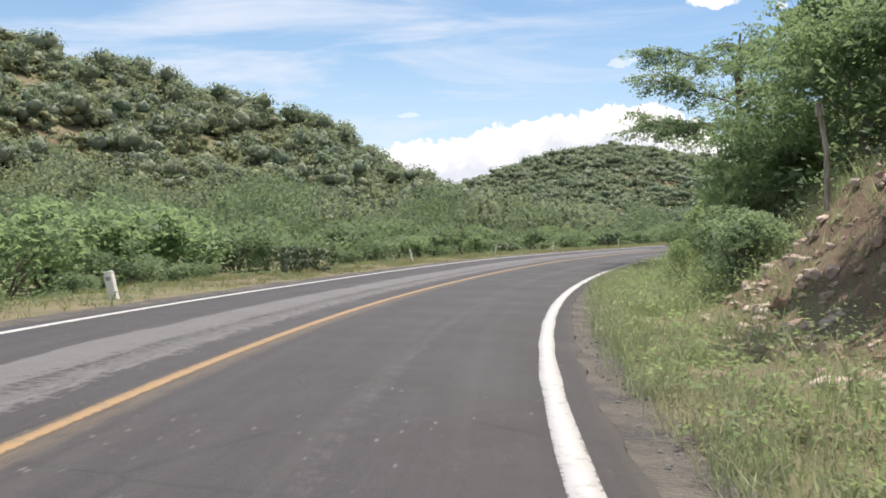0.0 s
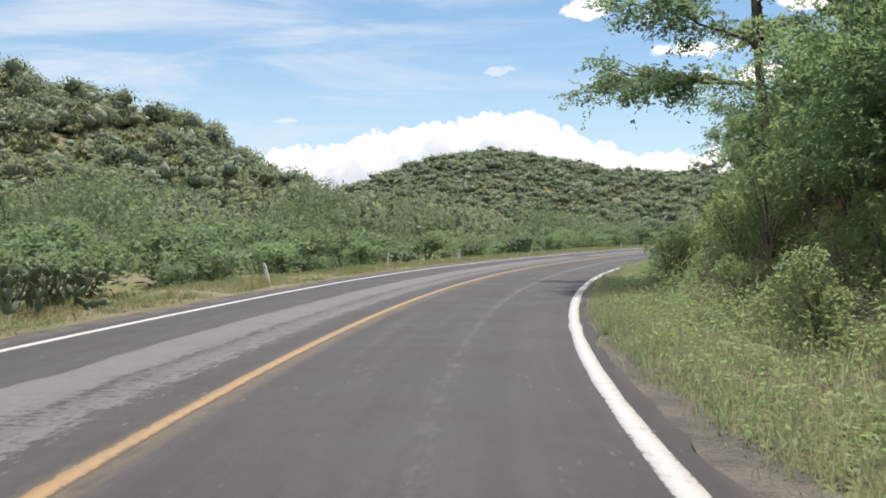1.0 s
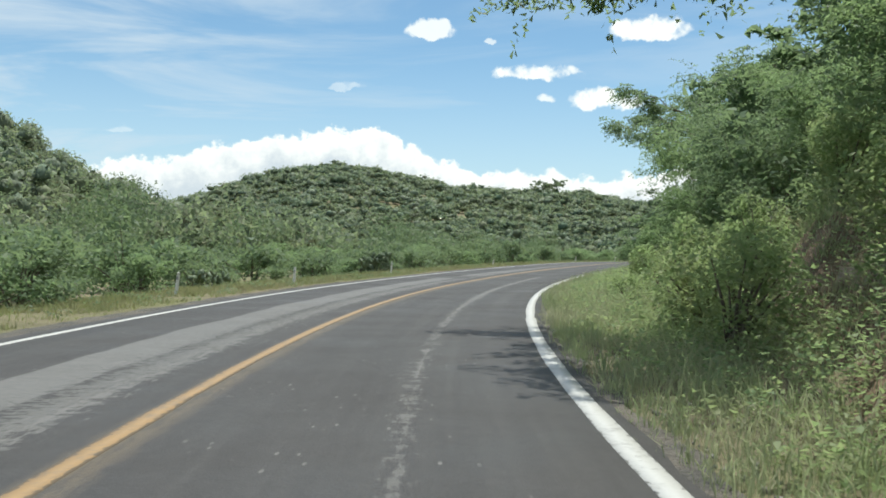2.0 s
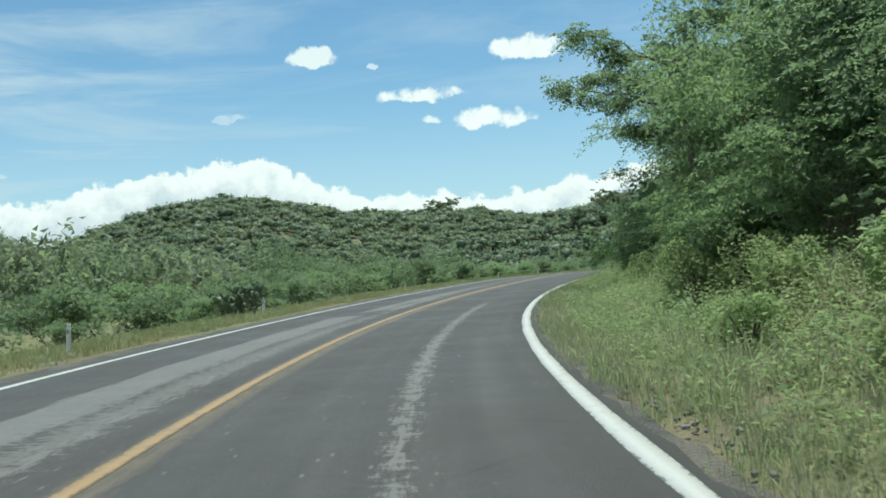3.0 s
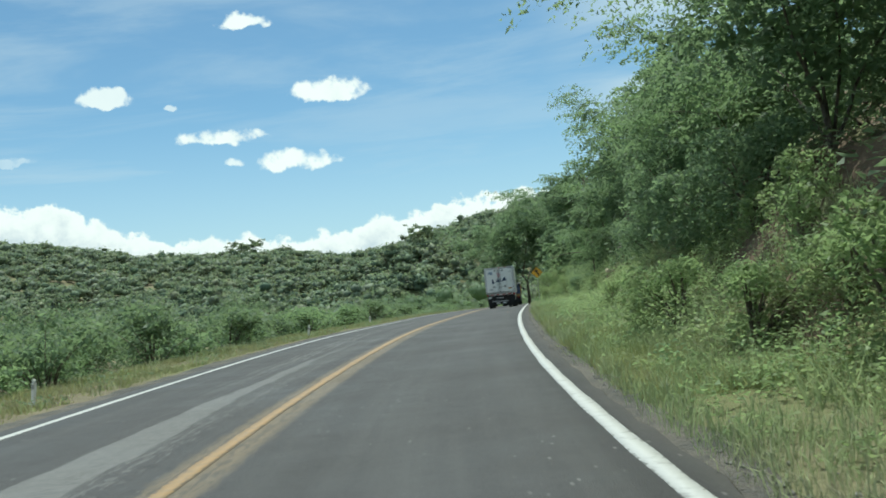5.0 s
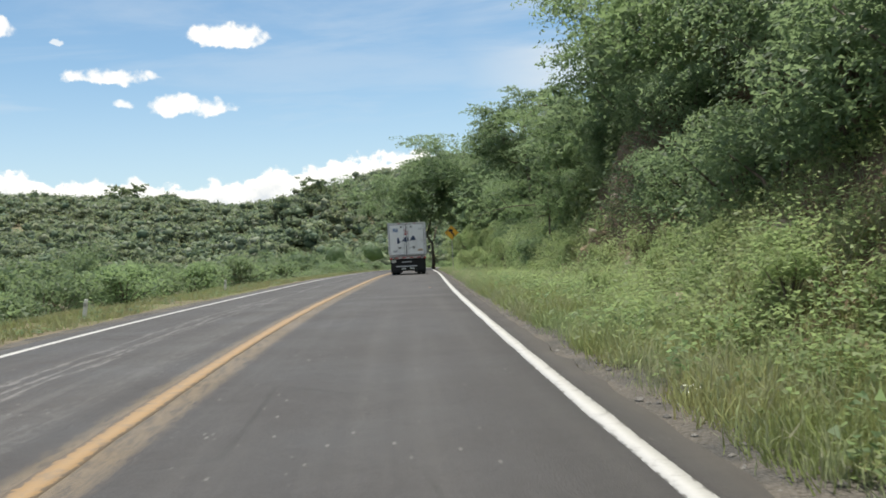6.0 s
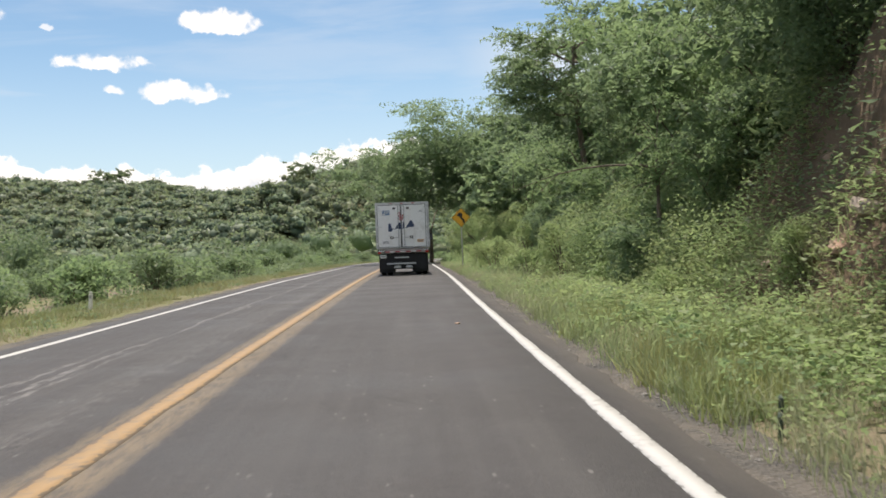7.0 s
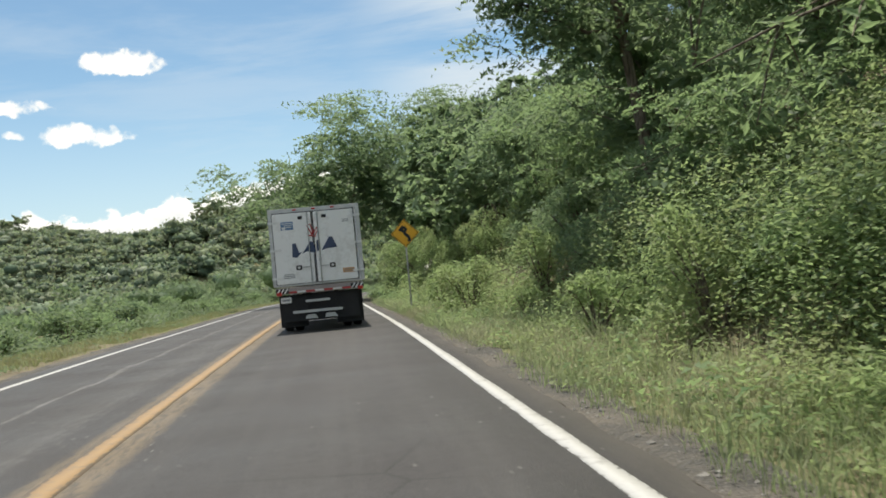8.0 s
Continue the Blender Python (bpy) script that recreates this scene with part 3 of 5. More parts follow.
def strip(name, s0, s1, offs, ups, mat, step=1.0, uv=False):
    """A sheet along the road between the offsets."""
    ss = np.arange(s0, s1 + step / 2, step)
    k = len(offs)
    O = np.stack([o(ss) if callable(o) else np.full(len(ss), float(o)) for o in offs], 1)
    P = np.stack([np.stack(road_point(ss, O[:, j], u), 1) for j, u in enumerate(ups)], 1)
    a = (np.arange(len(ss) - 1)[:, None] * k + np.arange(k - 1)[None]).ravel()
    f = np.stack([a, a + 1, a + k + 1, a + k], 1)
    me = mesh_of(name, P.reshape(-1, 3), f, mat, flat=False)
    if uv:
        lay = me.uv_layers.new(name="road")
        U = np.stack([O, np.repeat(ss[:, None], k, 1)], -1).reshape(-1, 2)
        lay.data.foreach_set("uv", U[f.ravel()].astype(np.float32).ravel())
    return new(name, me)


eL = -LANE_L - 0.4


def asphalt_edge(q):
    """The broken right edge of the asphalt: close to the line in the bend, wider after it."""
    return lane_right(q) + np.interp(q, (8, 24, 68, 88), (0.36, 0.21, 0.21, 0.36)) + 0.035 * waves(q, q * 0, 1.6, 45) + 0.02 * waves(q, q * 0, 0.6, 46)


road = strip("road", -80, 280, [eL - 0.12, eL, -2.6, -1.75, -0.9, 0, 0.9, 1.8, 2.7, asphalt_edge, lambda q: asphalt_edge(q) + 0.1], [-0.2, 0, 0, 0, 0, 0, 0, 0, 0, 0, -0.2], ASPHALT, 0.5, True)
tagged(road, "worn dark asphalt two-lane road with pale patched strips", "road", kind="structure")
for nm, o, w, mt, lb in (("road_line", lambda q: q * 0, lambda q: np.interp(q, (70, 95), (0.17, 0.225)) + 0.02 * waves(q, q * 0, 2.1, 62), YELLOW_LINE, "solid yellow painted centre line, worn"),
                         ("road_line", lambda q: -lane_left(q), lambda q: q * 0 + 0.15 + 0.012 * waves(q, q * 0, 1.9, 63), WHITE_LINE, "solid white painted edge line"),
                         ("road_line", lane_right, lambda q: np.interp(q, (-10, 5, 60, 95), (0.225, 0.20, 0.19, 0.155)) + 0.02 * waves(q, q * 0, 1.7, 61), WHITE_LINE, "broad solid white painted edge line")):
    line = strip(nm, -80, 280, [lambda q: o(q) - w(q) / 2] * 2 + [lambda q: o(q) + w(q) / 2] * 2, [-0.004, 0.005, 0.005, -0.004], mt)
    across = line.data.uv_layers.new(name="road")
    across.data.foreach_set("uv", np.tile(np.array([0, 0, 0, 0, 0, 1, 0, 1, 0, 0, 1, 0, 1, 1, 0, 1, 1, 0, 1, 0, 1, 1, 1, 1], np.float32), len(line.data.polygons) // 3))
    tagged(line, lb, "road line", "road lines", "structure")


def gravel_material():
    """Dark crumbs of asphalt, grit and earth."""
    m, n, p = material("shoulder_gravel")
    pos = n.add("ShaderNodeNewGeometry").outputs["Position"]
    v = n.add("ShaderNodeTexVoronoi")
    n.put(v.inputs["Vector"], pos)
    v.inputs["Scale"].default_value = 26.0
    a, g = n.noise(pos, 1.2, 5.0, 0.7), n.noise(pos, 30.0, 3.0, 0.7)
    c = n.mix(n.step(a, 0.35, 0.65), (0.055, 0.053, 0.050), (0.115, 0.102, 0.086))
    c = n.mix(n.math("MULTIPLY", n.step(v.outputs["Distance"], 0.45, 0.15), n.step(g, 0.4, 0.7, 0.1, 0.7)), c, (0.19, 0.175, 0.155))
    n.put(p.inputs["Base Color"], c)
    p.inputs["Roughness"].default_value = 0.95
    b = n.add("ShaderNodeBump")
    b.inputs["Distance"].default_value = 0.03
    n.put(b.inputs["Height"], v.outputs["Distance"])
    n.put(p.inputs["Normal"], b)
    return m


GRAVEL = gravel_material()


def ragged_edge(base, swing, seed):
    return lambda q: base + swing * waves(q, q * 0, 3.0, seed) + swing * 0.5 * waves(q, q * 0, 0.9, seed + 1)


for lo, hi, lb in ((lambda q: asphalt_edge(q) + 0.012, lambda q: asphalt_edge(q) + np.interp(q, (8, 24, 68, 88), (0.5, 0.22, 0.22, 0.62)) + ragged_edge(0.0, 0.10, 41)(q), "dark gravel and grit along the asphalt edge"), (ragged_edge(eL - 0.5, 0.12, 43), eL - 0.012, "pale grit along the asphalt edge")):
    tagged(strip("gravel_shoulder", -40, 240, [lo, hi], [-0.022, -0.03], GRAVEL, 0.35), lb, "gravel", kind="structure")

# ---- plants ----


def sprays(rs, at, out, L, leaf, tri=True, per=24):
    """Feathery sprays: flat drooping fans of leaflets of length L that grow outwards from the places."""
    k = len(at)
    d = np.concatenate([out * 0.9 + rs.normal(size=(k, 2)) * 0.6, rs.uniform(-0.6, 0.25, (k, 1))], 1)
    d /= np.linalg.norm(d, axis=1)[:, None]
    w = np.cross(d, np.array([0, 0, 1.0]) + rs.normal(size=(k, 3)) * 0.22)
    w /= np.linalg.norm(w, axis=1)[:, None]
    n_up = np.cross(w, d)
    u = rs.uniform(0, 1, (k, per))
    side = rs.uniform(-1, 1, (k, per)) * (0.40 - 0.26 * u)
    cs = at[:, None] + d[:, None] * (u * L[:, None])[..., None] + w[:, None] * (side * L[:, None])[..., None]
    cs[..., 2] -= (0.22 * u * u + 0.25 * side * side) * L[:, None] + rs.normal(size=(k, per)) * 0.02
    return leaves(cs.reshape(-1, 3), leaf, rs, 2.2, 0.8, tri=tri, face=np.repeat(n_up, per, 0) * 0.6)


def reaching_tree(seed, tall, arms, leaf, n_spray):
    """A tree that leans to the road (local -x) with long boughs; arms: height on the trunk, bearing, length, rise."""
    rs = np.random.RandomState(seed)
    stem = [((0.15, 0, -0.5), 0.17), ((0.0, 0, tall * 0.25), 0.145), ((-0.25, 0.05, tall * 0.5), 0.12), ((-0.4, 0.1, tall * 0.72), 0.085), ((-0.3, 0.2, tall * 0.92), 0.04)]
    lines, tips, ways = [stem], [], []
    for z, bearing, length, rise in arms:
        a = radians(bearing)
        way = Vector((math.cos(a), math.sin(a), 0))
        q = Vector((-0.3 * z / tall, 0.1, z))
        pts = [(tuple(q), 0.065)]
        for i in range(1, 7):
            t = i / 6
            p = q + way * (length * t) + Vector((0, 0, rise * (1.5 * t - 0.6 * t * t))) + Vector(rs.normal(size=3)) * 0.10
            pts.append((tuple(p), 0.06 * (1 - 0.8 * t)))
            if i < 2:
                continue
            for _ in range(3):
                b = a + rs.uniform(-1.3, 1.3)
                e = p + Vector((math.cos(b), math.sin(b), rs.uniform(-0.15, 0.5))) * rs.uniform(0.5, 1.15)
                lines.append([(tuple(p), 0.02), (tuple((p + e) / 2 + Vector((0, 0, 0.06))), 0.014), (tuple(e), 0.006)])
                for t2 in (0.5, 1.0):
                    tips.append(tuple(p + (e - p) * t2))
                    ways.append((math.cos(b), math.sin(b)))
        lines.append(pts)
    tips, ways = np.array(tips), np.array(ways)
    j = rs.randint(0, len(tips), n_spray)
    v, f = sprays(rs, tips[j] + rs.normal(size=(n_spray, 3)) * 0.1, ways[j], rs.uniform(0.5, 1.0, n_spray), leaf)
    tv, tf = tubes(lines, 6)
    return mesh_of("trunk", tv, tf, BARK, flat=False), mesh_of("crown", v, f)


def tree_data(seed, height, radius, n_leaf, leaf, low=0.16, tri=False, bark=None, core=None):
    """Stems and limbs, and a layered spreading crown that hangs low: limbs, leaves and the dense foliage inside."""
    rs = np.random.RandomState(seed)
    lines, tips = [], []
    fork = height * low

    def limb(p, d, length, r, depth):
        pts, q, v = [(tuple(p), r)], Vector(p), Vector(d).normalized()
        n = 5 if depth < 2 else 3
        for i in range(n):
            v = (v + Vector(rs.normal(size=3)) * 0.2 + Vector((0, 0, 0.05 if depth < 2 else -0.05))).normalized()
            q = q + v * (length / n)
            pts.append((tuple(q), max(0.006, r * (1 - 0.6 * (i + 1) / n))))
            if depth >= 1 and i >= 1:
                tips.append(tuple(q))
        lines.append(pts)
        if depth < 3:
            for k in range(rs.randint(2, 4) + (depth == 0) * 3):
                a = rs.uniform(0, 6.28)
                flat = Vector((math.cos(a), math.sin(a), rs.uniform(-0.1, 0.9) + (0.5 if depth == 0 else 0)))
                start = Vector(pts[rs.randint(max(1, n - 2), n + 1)][0])
                limb(start, v * 0.5 + flat, length * rs.uniform(0.6, 0.85) + (height * 0.22 if depth == 0 else 0), pts[-1][1] * 0.75, depth + 1)

    limb((0, 0, -0.5), (0.1, 0, 1), fork + 0.5, height * 0.017, 0)
    tips = np.array(tips)
    top = tips[:, 2].max()
    kz = height / top * 0.96
    sc = radius / np.percentile(np.hypot(tips[:, 0], tips[:, 1]), 90)
    ease = lambda z: 1 + (sc - 1) * min(1.0, max(0.0, z / (fork * 2)))
    tips = np.array([(p[0] * ease(p[2]), p[1] * ease(p[2]), p[2] * kz) for p in tips])
    lines = [[((p[0] * ease(p[2]), p[1] * ease(p[2]), p[2] * kz if p[2] > 0 else p[2]), r) for p, r in l] for l in lines]
    k = max(len(tips), n_leaf // 24)
    at = tips[rs.randint(0, len(tips), k)] + rs.normal(size=(k, 3)) * radius * np.array([0.06, 0.06, 0.035])
    out = at[:, :2] / (np.linalg.norm(at[:, :2], axis=1)[:, None] + 0.3)
    v, f = sprays(rs, at, out, radius * rs.uniform(0.20, 0.40, k), leaf, tri)
    tv, tf = tubes([l for l in lines if len(l) > 4], 6)
    tv2, tf2 = tubes([l for l in lines if len(l) <= 4], 3)
    limbs = mesh_of("trunk", tv + tv2, tf + [tuple(a + len(tv) for a in q) for q in tf2], bark or BARK, flat=False)
    inner = None
    if core:
        mid = tips[rs.randint(0, len(tips), 30)] * np.array([0.72, 0.72, 0.86])
        cs = np.concatenate([in_blob(rs, 26, t, radius * 0.2, radius * 0.2, radius * 0.11, 0.3) for t in mid])
        inner = mesh_of("inner_foliage", *leaves(cs, radius * 0.065, rs, 1.7, 0.5, tri=True), core)
    return limbs, mesh_of("crown", v, f), inner


def shrub_data(seed, height, radius, n_leaf, leaf, core=False):
    """A thorn shrub: several thin stems and leafy clumps down to the ground."""
    rs = np.random.RandomState(seed)
    lines, cs, mass = [], [], []
    k = rs.randint(8, 12)
    for _ in range(k):
        a, r = rs.uniform(0, 6.28), radius * rs.uniform(0.1, 0.8)
        tip = (math.cos(a) * r, math.sin(a) * r, height * rs.uniform(0.5, 0.95) * (1 - 0.35 * r / radius))
        lines.append([((0, 0, -0.2), 0.035), ((tip[0] * 0.4, tip[1] * 0.4, tip[2] * 0.55), 0.025), (tip, 0.008)])
        w, h = radius * rs.uniform(0.24, 0.42), height * rs.uniform(0.14, 0.26)
        mass.append(in_blob(rs, 22, tip, w * 0.7, w * 0.7, h * 0.7, 0.4))
        cs.append(in_blob(rs, int(n_leaf * 0.7 / k), tip, w, w, h, 0.6))
        cs.append(in_blob(rs, int(n_leaf * 0.3 / k), (tip[0], tip[1], height * 0.22), radius * 0.35, radius * 0.35, height * 0.22, 0.5))
    v, f = leaves(np.concatenate(cs), leaf, rs, 2.0, 0.6, tri=True)
    tv, tf = tubes(lines, 5)
    inner = mesh_of("inner_foliage", *leaves(np.concatenate(mass), radius * 0.085, rs, 1.6, 0.5, tri=True), INNER_LEAF) if core else None
    return mesh_of("trunk", tv, tf, BARK, flat=False), mesh_of("crown", v, f), inner


def plant(name, data, mat, s, o, turn, size, label, group, category="", sink=0.1, tall=1.0):
    """A plant with its stems and crown, rooted in the ground at s, o."""
    x, y, _ = road_point(s, o)
    z = float(ground_z([x], [y])[0]) - sink
    e = thing(name, pose(x, y, z, 0, 0, turn) @ Matrix.Diagonal((size, size, size * tall, 1)), label, category or name, group)
    part("trunk", data[0], None, e)
    if not data[1].materials:
        data[1].materials.append(mat)
    part("crown", data[1], None, e)
    if len(data) > 2 and data[2]:
        part("inner_foliage", data[2], None, e)
    return e


rs = np.random.RandomState(4)
TREES = [tree_data(11 + i, 6.6 + 0.7 * i, 3.5 + 0.25 * i, 17000, 0.072, tri=True, core=INNER_LEAF) for i in range(4)]
BRIGHT = [tree_data(31 + i, 5.2 + i, 3.3, 16000, 0.070, 0.12, True, core=INNER_LEAF) for i in range(3)]
FAR_TREES = [tree_data(41 + i, 7.0 + 0.8 * i, 3.7, 4200, 0.23, 0.2, True, core=INNER_LEAF) for i in range(3)]


def set_back(s):
    """How far right of the yellow line the first trees stand."""
    return float(np.interp(s, (-5, 9, 16, 30, 45, 56, 64, 75, 90, 135, 150, 200), (11.6, 11.4, 10.2, 9.7, 10.2, 11.3, 12.0, 10.9, 10.9, 10.4, 10.6, 10.6))) - 0.5 * (106 < s < 122) - 0.6 * (137 < s < 153) + 2.8 * (0 < s < 13)


s, k = -4.0, 0
while s < 232:
    if 27 < s < 36:   # room for a reaching tree, and later for a sunlit one
        s = 36.5
    if 54 < s < 61.5:
        s = 62.0
    bright = k % 3 == 1
    d = BRIGHT[rs.randint(3)] if bright else TREES[rs.randint(4)]
    if s > 158:
        d, bright = FAR_TREES[rs.randint(3)], False
    plant("tree", d, LEAF_BRIGHT if bright else LEAF_TREE, s, set_back(s) + rs.uniform(-0.5, 1.2), rs.uniform(0, 360), rs.uniform(0.85, 1.1) * (0.66 if 35 < s < 52 else 1.0),
          "light green feathery tree with low boughs on the bank" if bright else "green spreading thorn tree on the road bank", "trees on the bank")
    s += rs.uniform(4.6, 6.6)
    k += 1
for o0, o1, step in ((13, 17, 6.0), (19, 28, 8.5), (31, 48, 12)):
    s = -14.0
    while s < 230:
        plant("tree", FAR_TREES[rs.randint(3)], LEAF_TREE, s, rs.uniform(o0, o1), rs.uniform(0, 360), rs.uniform(0.85, 1.15), "dark green tree on the slope above the road", "trees on the slope")
        s += rs.uniform(step * 0.7, step * 1.3)

# bushes on the bank between the trees
BUSHES = [shrub_data(61 + i, 1.5 + 0.2 * i, 1.1, 2800, 0.047) for i in range(4)]
s = -4.0
while s < 185:
    o = bank_start(s) + rs.uniform(0.2, 2.6)
    if not (108 < s < 123 and o > 7.6) and not (138 < s < 152 and o > 7.2) and not (-1 < s < 16 and o > 6.2):
        plant("bush", BUSHES[rs.randint(4)], LEAF_VINE, s, o, rs.uniform(0, 360), rs.uniform(0.6, 1.2) * (0.5 if 86 < s < 127 else 1.0), "leafy yellow-green bush on the bank", "bushes on the bank")
    s += rs.uniform(1.1, 2.4)
BIG_BUSHES = [shrub_data(66 + i, 2.7, 2.0, 11000, 0.044) for i in range(2)]
for s, o, q in ((59.2, 8.4, 0.95), (57.2, 8.9, 0.9), (29.5, 8.6, 0.8), (37.5, 8.8, 0.9), (98.0, 11.4, 0.9), (111.5, 11.6, 0.75), (115.8, 11.8, 0.65), (119.5, 11.4, 0.8), (130.0, 9.4, 0.9), (151.0, 9.6, 1.1), (156.0, 8.2, 1.1), (160.0, 7.7, 1.1), (165.0, 7.5, 1.2), (171.0, 7.4, 1.3), (177.0, 7.8, 1.4), (184.0, 8.0, 1.5), (192.0, 8.0, 1.5), (200.0, 8.0, 1.6)):
    plant("bush", BIG_BUSHES[rs.randint(2)], LEAF_VINE, s, o, rs.uniform(0, 360), q, "large lime green bush leaning over the bank", "bushes on the bank")

DARK_BUSHES = [shrub_data(71 + i, 1.7, 1.3, 6000, 0.045) for i in range(2)]
for i, (s, o, q) in enumerate(((0.2, 7.3, 0.75), (-1.2, 8.4, 1.1), (13.5, 7.2, 1.0), (15.6, 7.9, 1.2), (141.5, 8.3, 1.1), (145.0, 8.2, 1.2), (112.0, 9.6, 1.0), (117.5, 9.8, 1.1), (109.0, 8.8, 0.9), (107.0, 9.3, 1.2), (110.5, 10.2, 1.2), (114.5, 10.4, 1.3), (120.5, 8.9, 1.1), (122.0, 9.6, 1.3), (104.5, 9.6, 1.2), (118.8, 11.0, 1.2), (88.5, 8.8, 1.4), (91.0, 8.7, 1.5), (93.4, 8.5, 1.3), (95.8, 8.6, 1.6), (98.2, 8.9, 1.4), (100.6, 8.7, 1.3), (103.0, 8.9, 1.5), (122.7, 7.8, 1.0), (124.2, 7.5, 0.8), (137.0, 8.4, 1.4), (135.4, 8.9, 1.3), (138.4, 8.0, 1.1))):
    plant("bush", DARK_BUSHES[i % 2], LEAF_TREE, s, o, 67 * i, q, "dark green bush in the shade of the bank", "bushes on the bank")

# young feathery trees in the sun before the wood
YOUNG = [tree_data(131 + i, 3.3 + 0.4 * i, 1.9, 11000, 0.042, 0.10, True, core=INNER_LEAF) for i in range(3)]
for s0, s1, back in ((23, 34, 8.9), (53, 62, 8.9), (121, 137, 9.0)):
    s = s0
    while s < s1:
        plant("young_tree", YOUNG[rs.randint(3)], LEAF_BRIGHT, s, back + rs.uniform(-0.5, 0.6), rs.uniform(0, 360), rs.uniform(0.75, 1.15), "light green feathery young tree before the wood", "young trees on the bank", "tree", sink=0.6)
        s += rs.uniform(4.2, 6.6)

for i, (s, o, q) in enumerate(((71.2, 8.3, 1.25), (73.4, 8.7, 1.3), (75.8, 9.3, 1.0))):
    plant("young_tree", YOUNG[i], LEAF_BRIGHT, s, o, 50 * i, q, "light green feathery young tree before the wood", "young trees on the bank", "tree", sink=0.6)
for s, o, q in ((58.5, 10.8, 1.0), (25.0, 9.6, 0.8)):
    plant("tree", BRIGHT[1], LEAF_BRIGHT, s, o, 70 * q, q, "light green feathery tree with low boughs on the bank", "trees on the bank")

# shrubs beyond the opposite verge
SHRUBS = [shrub_data(51 + i, 2.0 + 0.25 * i, 1.7 + 0.2 * i, 1400, 0.105, True) for i in range(5)]
LIGHT_SHRUBS = [shrub_data(56 + i, 2.3, 2.0, 1700, 0.10, True) for i in range(2)]
for s in np.arange(-4, 250, 2.9):
    for o0, o1, g in ((-7.6, -9.5, 0.7), (-11, -16, 1.0), (-17, -27, 1.05)):
        if rs.rand() < 0.85:
            light = rs.rand() < (0.75 if s < 30 and o1 == -16 else 0.25)
            d = LIGHT_SHRUBS[rs.randint(2)] if light else SHRUBS[rs.randint(5)]
            plant("shrub", d, LEAF_BRIGHT if light else LEAF_SHRUB, s + rs.uniform(-1.4, 1.4), rs.uniform(o1, o0), rs.uniform(0, 360), g * rs.uniform(0.65, 1.2) * (1.45 if s < 42 and o0 < -10 else 1.0),
                  "bright green feathery shrub" if light else "dense grey-green thorn shrub", "shrubs by the road", tall=rs.uniform(0.8, 1.1))

# umbrella tree and open-crowned tree on the skyline
UMBRELLA = tree_data(77, 8.5, 5.5, 2600, 0.42, 0.5, True)
LEGGY = tree_data(78, 9.5, 5.0, 1700, 0.36, 0.35, True)
for d, x, y, q, lb in ((UMBRELLA, 311.4, 889.6, 2.5, "flat-topped umbrella tree on the far ridge"), (LEGGY, 246.0, 448.0, 1.75, "open-crowned tree on the ridge above the road")):
    z = float(ground_z([x], [y])[0]) - 0.3
    e = thing("tree", pose(x, y, z) @ Matrix.Diagonal((q, q, q, 1)), lb, "tree")
    part("trunk", d[0], None, e)
    part("crown", d[1], LEAF_FAR, e)
BIG = tree_data(79, 11.5, 5.6, 24000, 0.105, 0.3, True, core=INNER_LEAF)
for x, y, q, lb in ((91.5, 162.0, 1.32, "tall wide-crowned tree where the road bends away"), (101.5, 161.5, 1.05, "tall broad tree behind the bend")):
    e = thing("tree", pose(x, y, float(ground_z([x], [y])[0]) - 0.3, 0, 0, 40 * q) @ Matrix.Diagonal((q, q, q, 1)), lb, "tree")
    part("trunk", BIG[0], None, e)
    part("crown", BIG[1], LEAF_TREE, e)
    part("inner_foliage", BIG[2], None, e)

# trees whose long boughs reach over the verge
for seed, s, o, tall, arms in ((83, 33.0, 8.3, 8.4, ((3.5, 150, 4.3, 1.1), (3.8, 132, 6.2, 0.8), (4.6, 200, 3.2, 1.3), (5.0, 80, 3.6, 1.2), (5.4, 270, 3.0, 1.4), (5.8, 170, 3.0, 1.6), (6.2, 20, 3.2, 1.4))),
                               (84, 71.5, 9.3, 8.6, ((5.0, 160, 4.4, 1.8), (5.8, 135, 4.0, 1.6), (6.4, 200, 3.4, 1.8), (6.8, 90, 3.0, 1.5), (7.2, 280, 3.0, 1.2), (4.4, 120, 3.4, 0.8))),
                               (85, 139.0, 9.2, 9.0, ((4.6, 160, 2.2, 1.2), (5.4, 170, 2.4, 1.5), (6.2, 140, 2.4, 1.4), (6.6, 200, 2.4, 1.4), (7.0, 100, 2.4, 1.4), (7.2, 265, 2.6, 1.2), (7.6, 20, 2.6, 1.0), (5.0, 230, 2.4, 1.2)))):
    x, y, _ = road_point(s, o)
    d = reaching_tree(seed, tall, arms, 0.066, 860)
    e = thing("tree", pose(x, y, float(ground_z([x], [y])[0]) - 0.2, 0, 0, -math.degrees(road_heading(s))), "tall tree with a bare trunk and boughs reaching over the verge", "tree", "overhanging trees")
    part("trunk", d[0], None, e)
    part("crown", d[1], LEAF_TREE, e)


